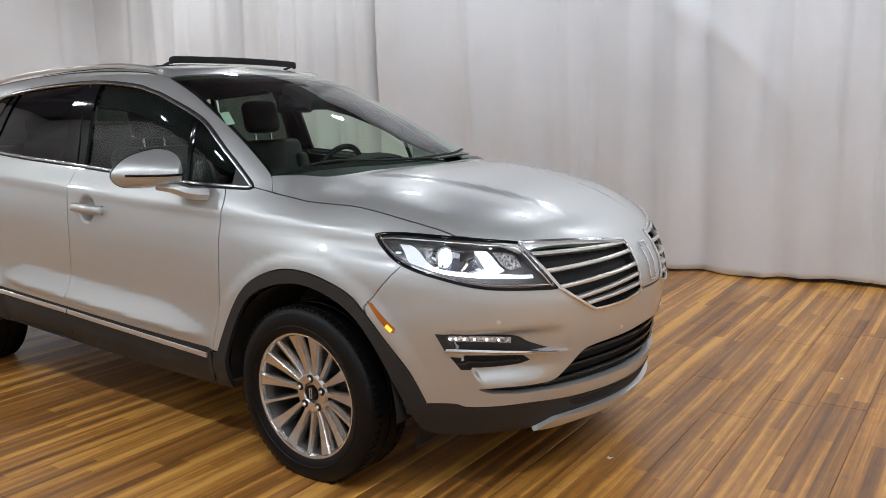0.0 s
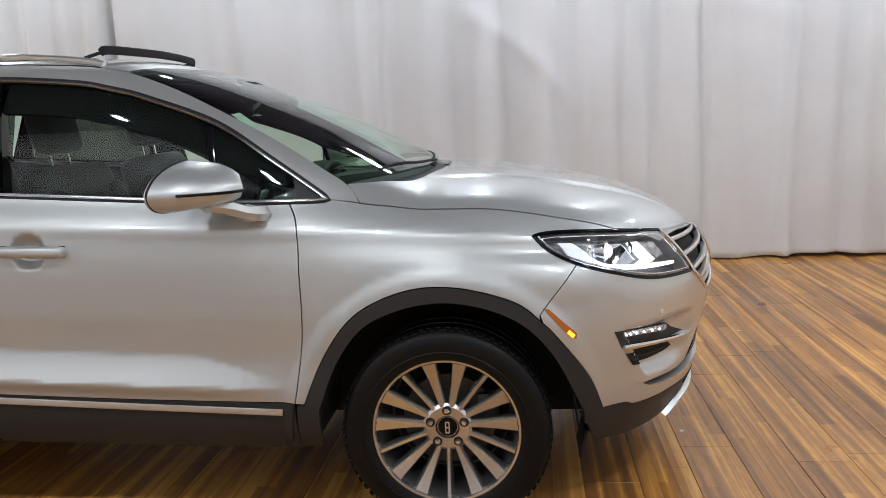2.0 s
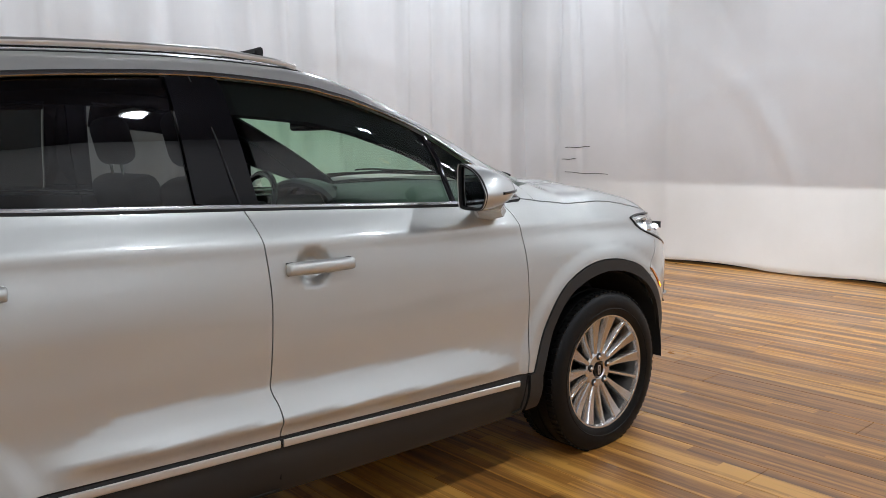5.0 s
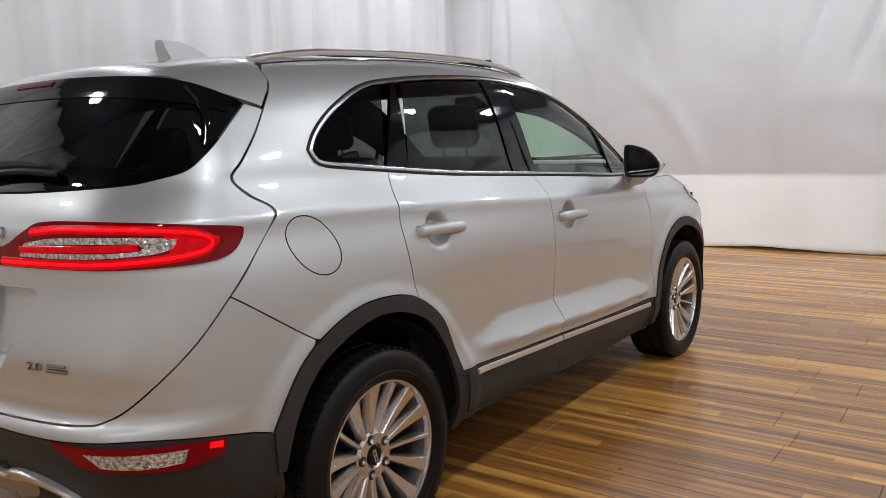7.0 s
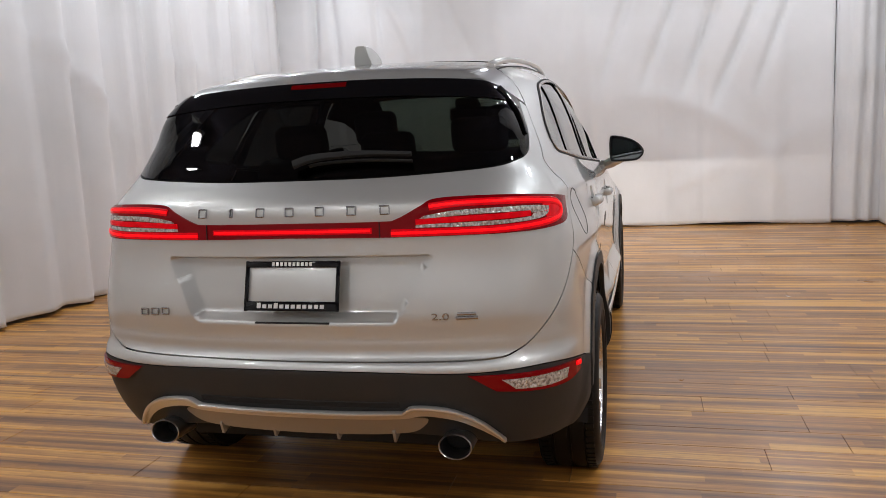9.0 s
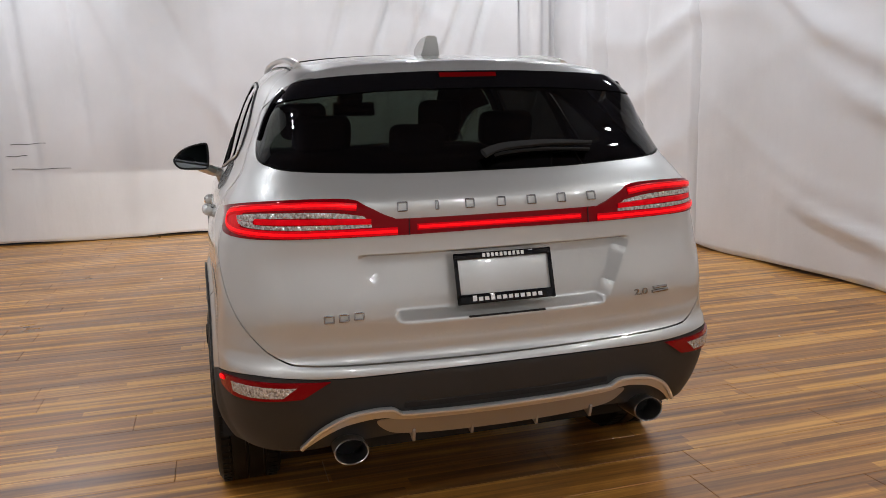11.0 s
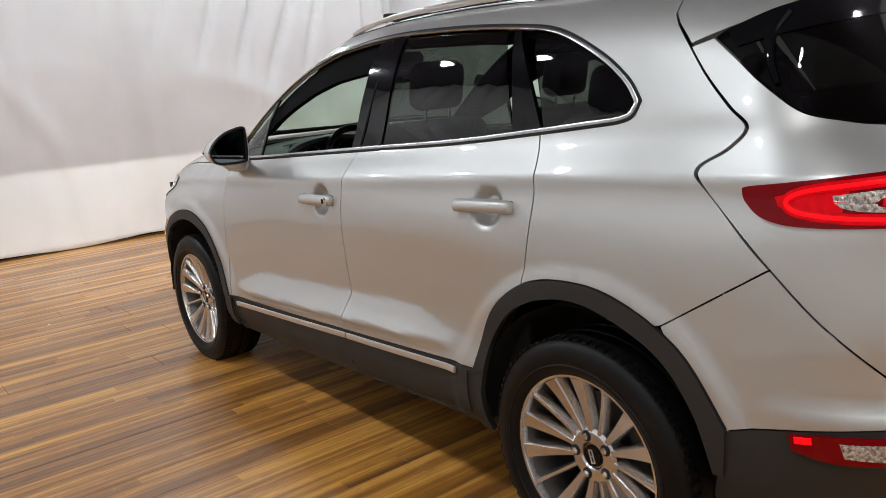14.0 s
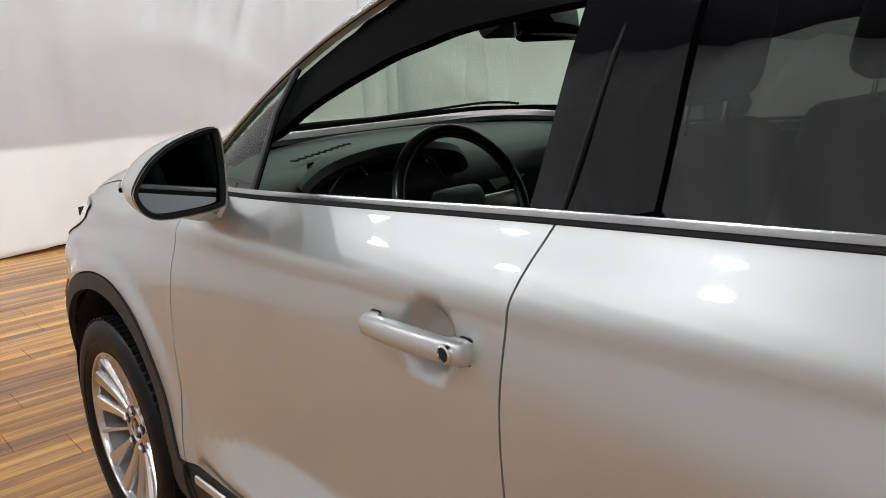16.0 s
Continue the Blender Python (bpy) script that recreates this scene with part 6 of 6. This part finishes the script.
tagged(part("ceiling", boxed((WALL_F - WALL_B + 0.4, WALL_L - WALL_R + 0.4, 0.1), ((WALL_F + WALL_B) / 2, (WALL_L + WALL_R) / 2, CEIL + 0.06)), ceiling_mat, None, "dark matt ceiling"), category="ceiling", kind="structure")


def ceiling_lamp(x, y):
    lamp = tagged(empty("ceiling_lamp", pose(x, y, CEIL)), "round white high-bay ceiling lamp, lit", "lamp", "ceiling lamps")
    part("housing", lathe([(0.0, 0.0), (0.08, 0.0), (0.095, -0.05), (0.105, -0.09), (0.11, -0.12), (0.091, -0.12)], 32, "z"), white_plastic, lamp)
    part("diffuser", lathe([(0.0, -0.116), (0.090, -0.116), (0.090, -0.10)], 32, "z"), lamp_bulb, lamp, "glowing round diffuser")
    return lamp


lamp0 = ceiling_lamp(*LAMPS[0])
for x, y in LAMPS[1:]:
    copy_thing(lamp0, pose(x, y, CEIL))
for i, (x, y) in enumerate(LAMPS):
    data = bpy.data.lights.new("lamp_light", "AREA")
    tint = REAR_LIGHT if x < -2.5 else LIGHT
    data.shape, data.size, data.energy, data.color = "DISK", 0.175, LAMP_W, tint
    ob = new("lamp_light", data)
    ob.matrix_basis = pose(x, y, CEIL - 0.13)
    # an unseen point light added under each lamp, to brighten walls and body sides
    side = bpy.data.lights.new("lamp_side_fill", "POINT")
    side.energy, side.shadow_soft_size, side.color = SIDE_FILL_W, 0.05, tint
    ob = new("lamp_side_fill", side)
    ob.matrix_basis = pose(x, y, CEIL - 0.19)


# ---- floor: laminate planks along y ----
def plank_mesh(length):
    w, h, b = 0.1985, 0.012, 0.0015
    x, y = w / 2, length / 2 - 0.0008
    v = [(-x, -y, -h), (x, -y, -h), (x, y, -h), (-x, y, -h), (-x, -y, -b), (x, -y, -b), (x, y, -b), (-x, y, -b),
         (-x + b, -y + b, 0), (x - b, -y + b, 0), (x - b, y - b, 0), (-x + b, y - b, 0)]
    f = [(8, 9, 10, 11), (4, 5, 9, 8), (5, 6, 10, 9), (6, 7, 11, 10), (7, 4, 8, 11), (0, 1, 5, 4), (1, 2, 6, 5), (2, 3, 7, 6), (3, 0, 4, 7)]
    return v, f


floor = tagged(part("floor", boxed((WALL_F - WALL_B + 0.4, WALL_L - WALL_R + 0.4, 0.08), ((WALL_F + WALL_B) / 2, (WALL_L + WALL_R) / 2, -0.0525)), joint, None, "brown laminate plank floor with dark joints"), category="floor", kind="structure")
PLANK_L = 1.29
pv, pf = plank_mesh(PLANK_L)
pm = bpy.data.meshes.new("plank")
pm.from_pydata(pv, [], pf)
pm.materials.append(wood)
rest_v, rest_f, count = [], [], 0
rs = np.random.RandomState(4)
x = WALL_B + 0.1
while x < WALL_F + 0.1:
    y, first_cut = WALL_R - 0.15, True
    while y < WALL_L + 0.14:
        length = rs.uniform(0.3, PLANK_L) if first_cut else PLANK_L
        length, first_cut = min(length, WALL_L + 0.15 - y), False
        cy = y + length / 2
        if length == PLANK_L and -3.6 < x < 5.2 and count < 290:
            ob = new("plank", pm)
            ob.parent = floor
            ob.location = (x, cy, 0)
            count += 1
        else:
            k = len(rest_v)
            cv, cf = plank_mesh(length)
            rest_v += [(px + x, py + cy, pz) for px, py, pz in cv]
            rest_f += [tuple(i + k for i in f) for f in cf]
        y += length
    x += 0.2
tagged(mesh_object("planks", rest_v, rest_f, wood, floor, "brown laminate planks", smooth=False), kind="stuff")

# dark slits in the front drape, and pale scraps on the floor
slit = material("dark_slit", (0.05, 0.05, 0.05), 0.9)
drape_front = bpy.data.objects["wall_front"]
for y0, y1, z0, z1 in ((2.66, 3.04, 1.165, 1.155), (2.87, 3.10, 1.030, 1.022), (2.42, 3.05, 0.868, 0.880)):
    pts = []
    for t in np.linspace(0, 1, 12):
        y = y0 + (y1 - y0) * t
        hit, loc, nor, _ = drape_front.ray_cast(Vector((3.0, y, z0 + (z1 - z0) * t + 0.004 * math.sin(9 * t))), Vector((1, 0, 0)))
        if hit:
            pts.append(loc + Vector((-0.002, 0, 0)))
    part("slit", tube(pts, (0.0032, 0.002), up=(1, 0, 0)), slit, drape_front, "thin dark slit in the cloth")

paper = material("pale_paper", (0.75, 0.72, 0.66), 0.8)
vary(paper, noise_node(paper, 90, 3).outputs["Fac"], "Roughness", 0.7, 0.9)
for x, y, size, turn in ((2.235, -0.115, 0.022, 20), (1.64, -2.06, 0.030, 75), (2.84, 1.35, 0.028, 140), (3.2, -1.5, 0.016, 10), (-0.6, -2.3, 0.014, 60)):
    bm = bmesh.new()
    ring = [bm.verts.new((size * (0.5 + 0.16 * math.sin(5 * a + x)) * math.cos(a), size * 0.6 * (0.5 + 0.2 * math.cos(3 * a + y)) * math.sin(a), 0.003 + 0.003 * math.sin(2 * a + x))) for a in np.linspace(0, 2 * math.pi, 9, endpoint=False)]
    bm.faces.new(ring)
    ext = bmesh.ops.extrude_face_region(bm, geom=bm.faces[:])["geom"]
    bmesh.ops.translate(bm, verts=[v for v in ext if isinstance(v, bmesh.types.BMVert)], vec=(0, 0, -0.0025))
    scrap = part("paper_scrap", bm, paper, None, "small pale paper scrap lying on the floor")
    tagged(scrap, category="litter", group="scraps on the floor")
    scrap.matrix_basis = pose(x, y, 0.0005, 0, 0, turn)
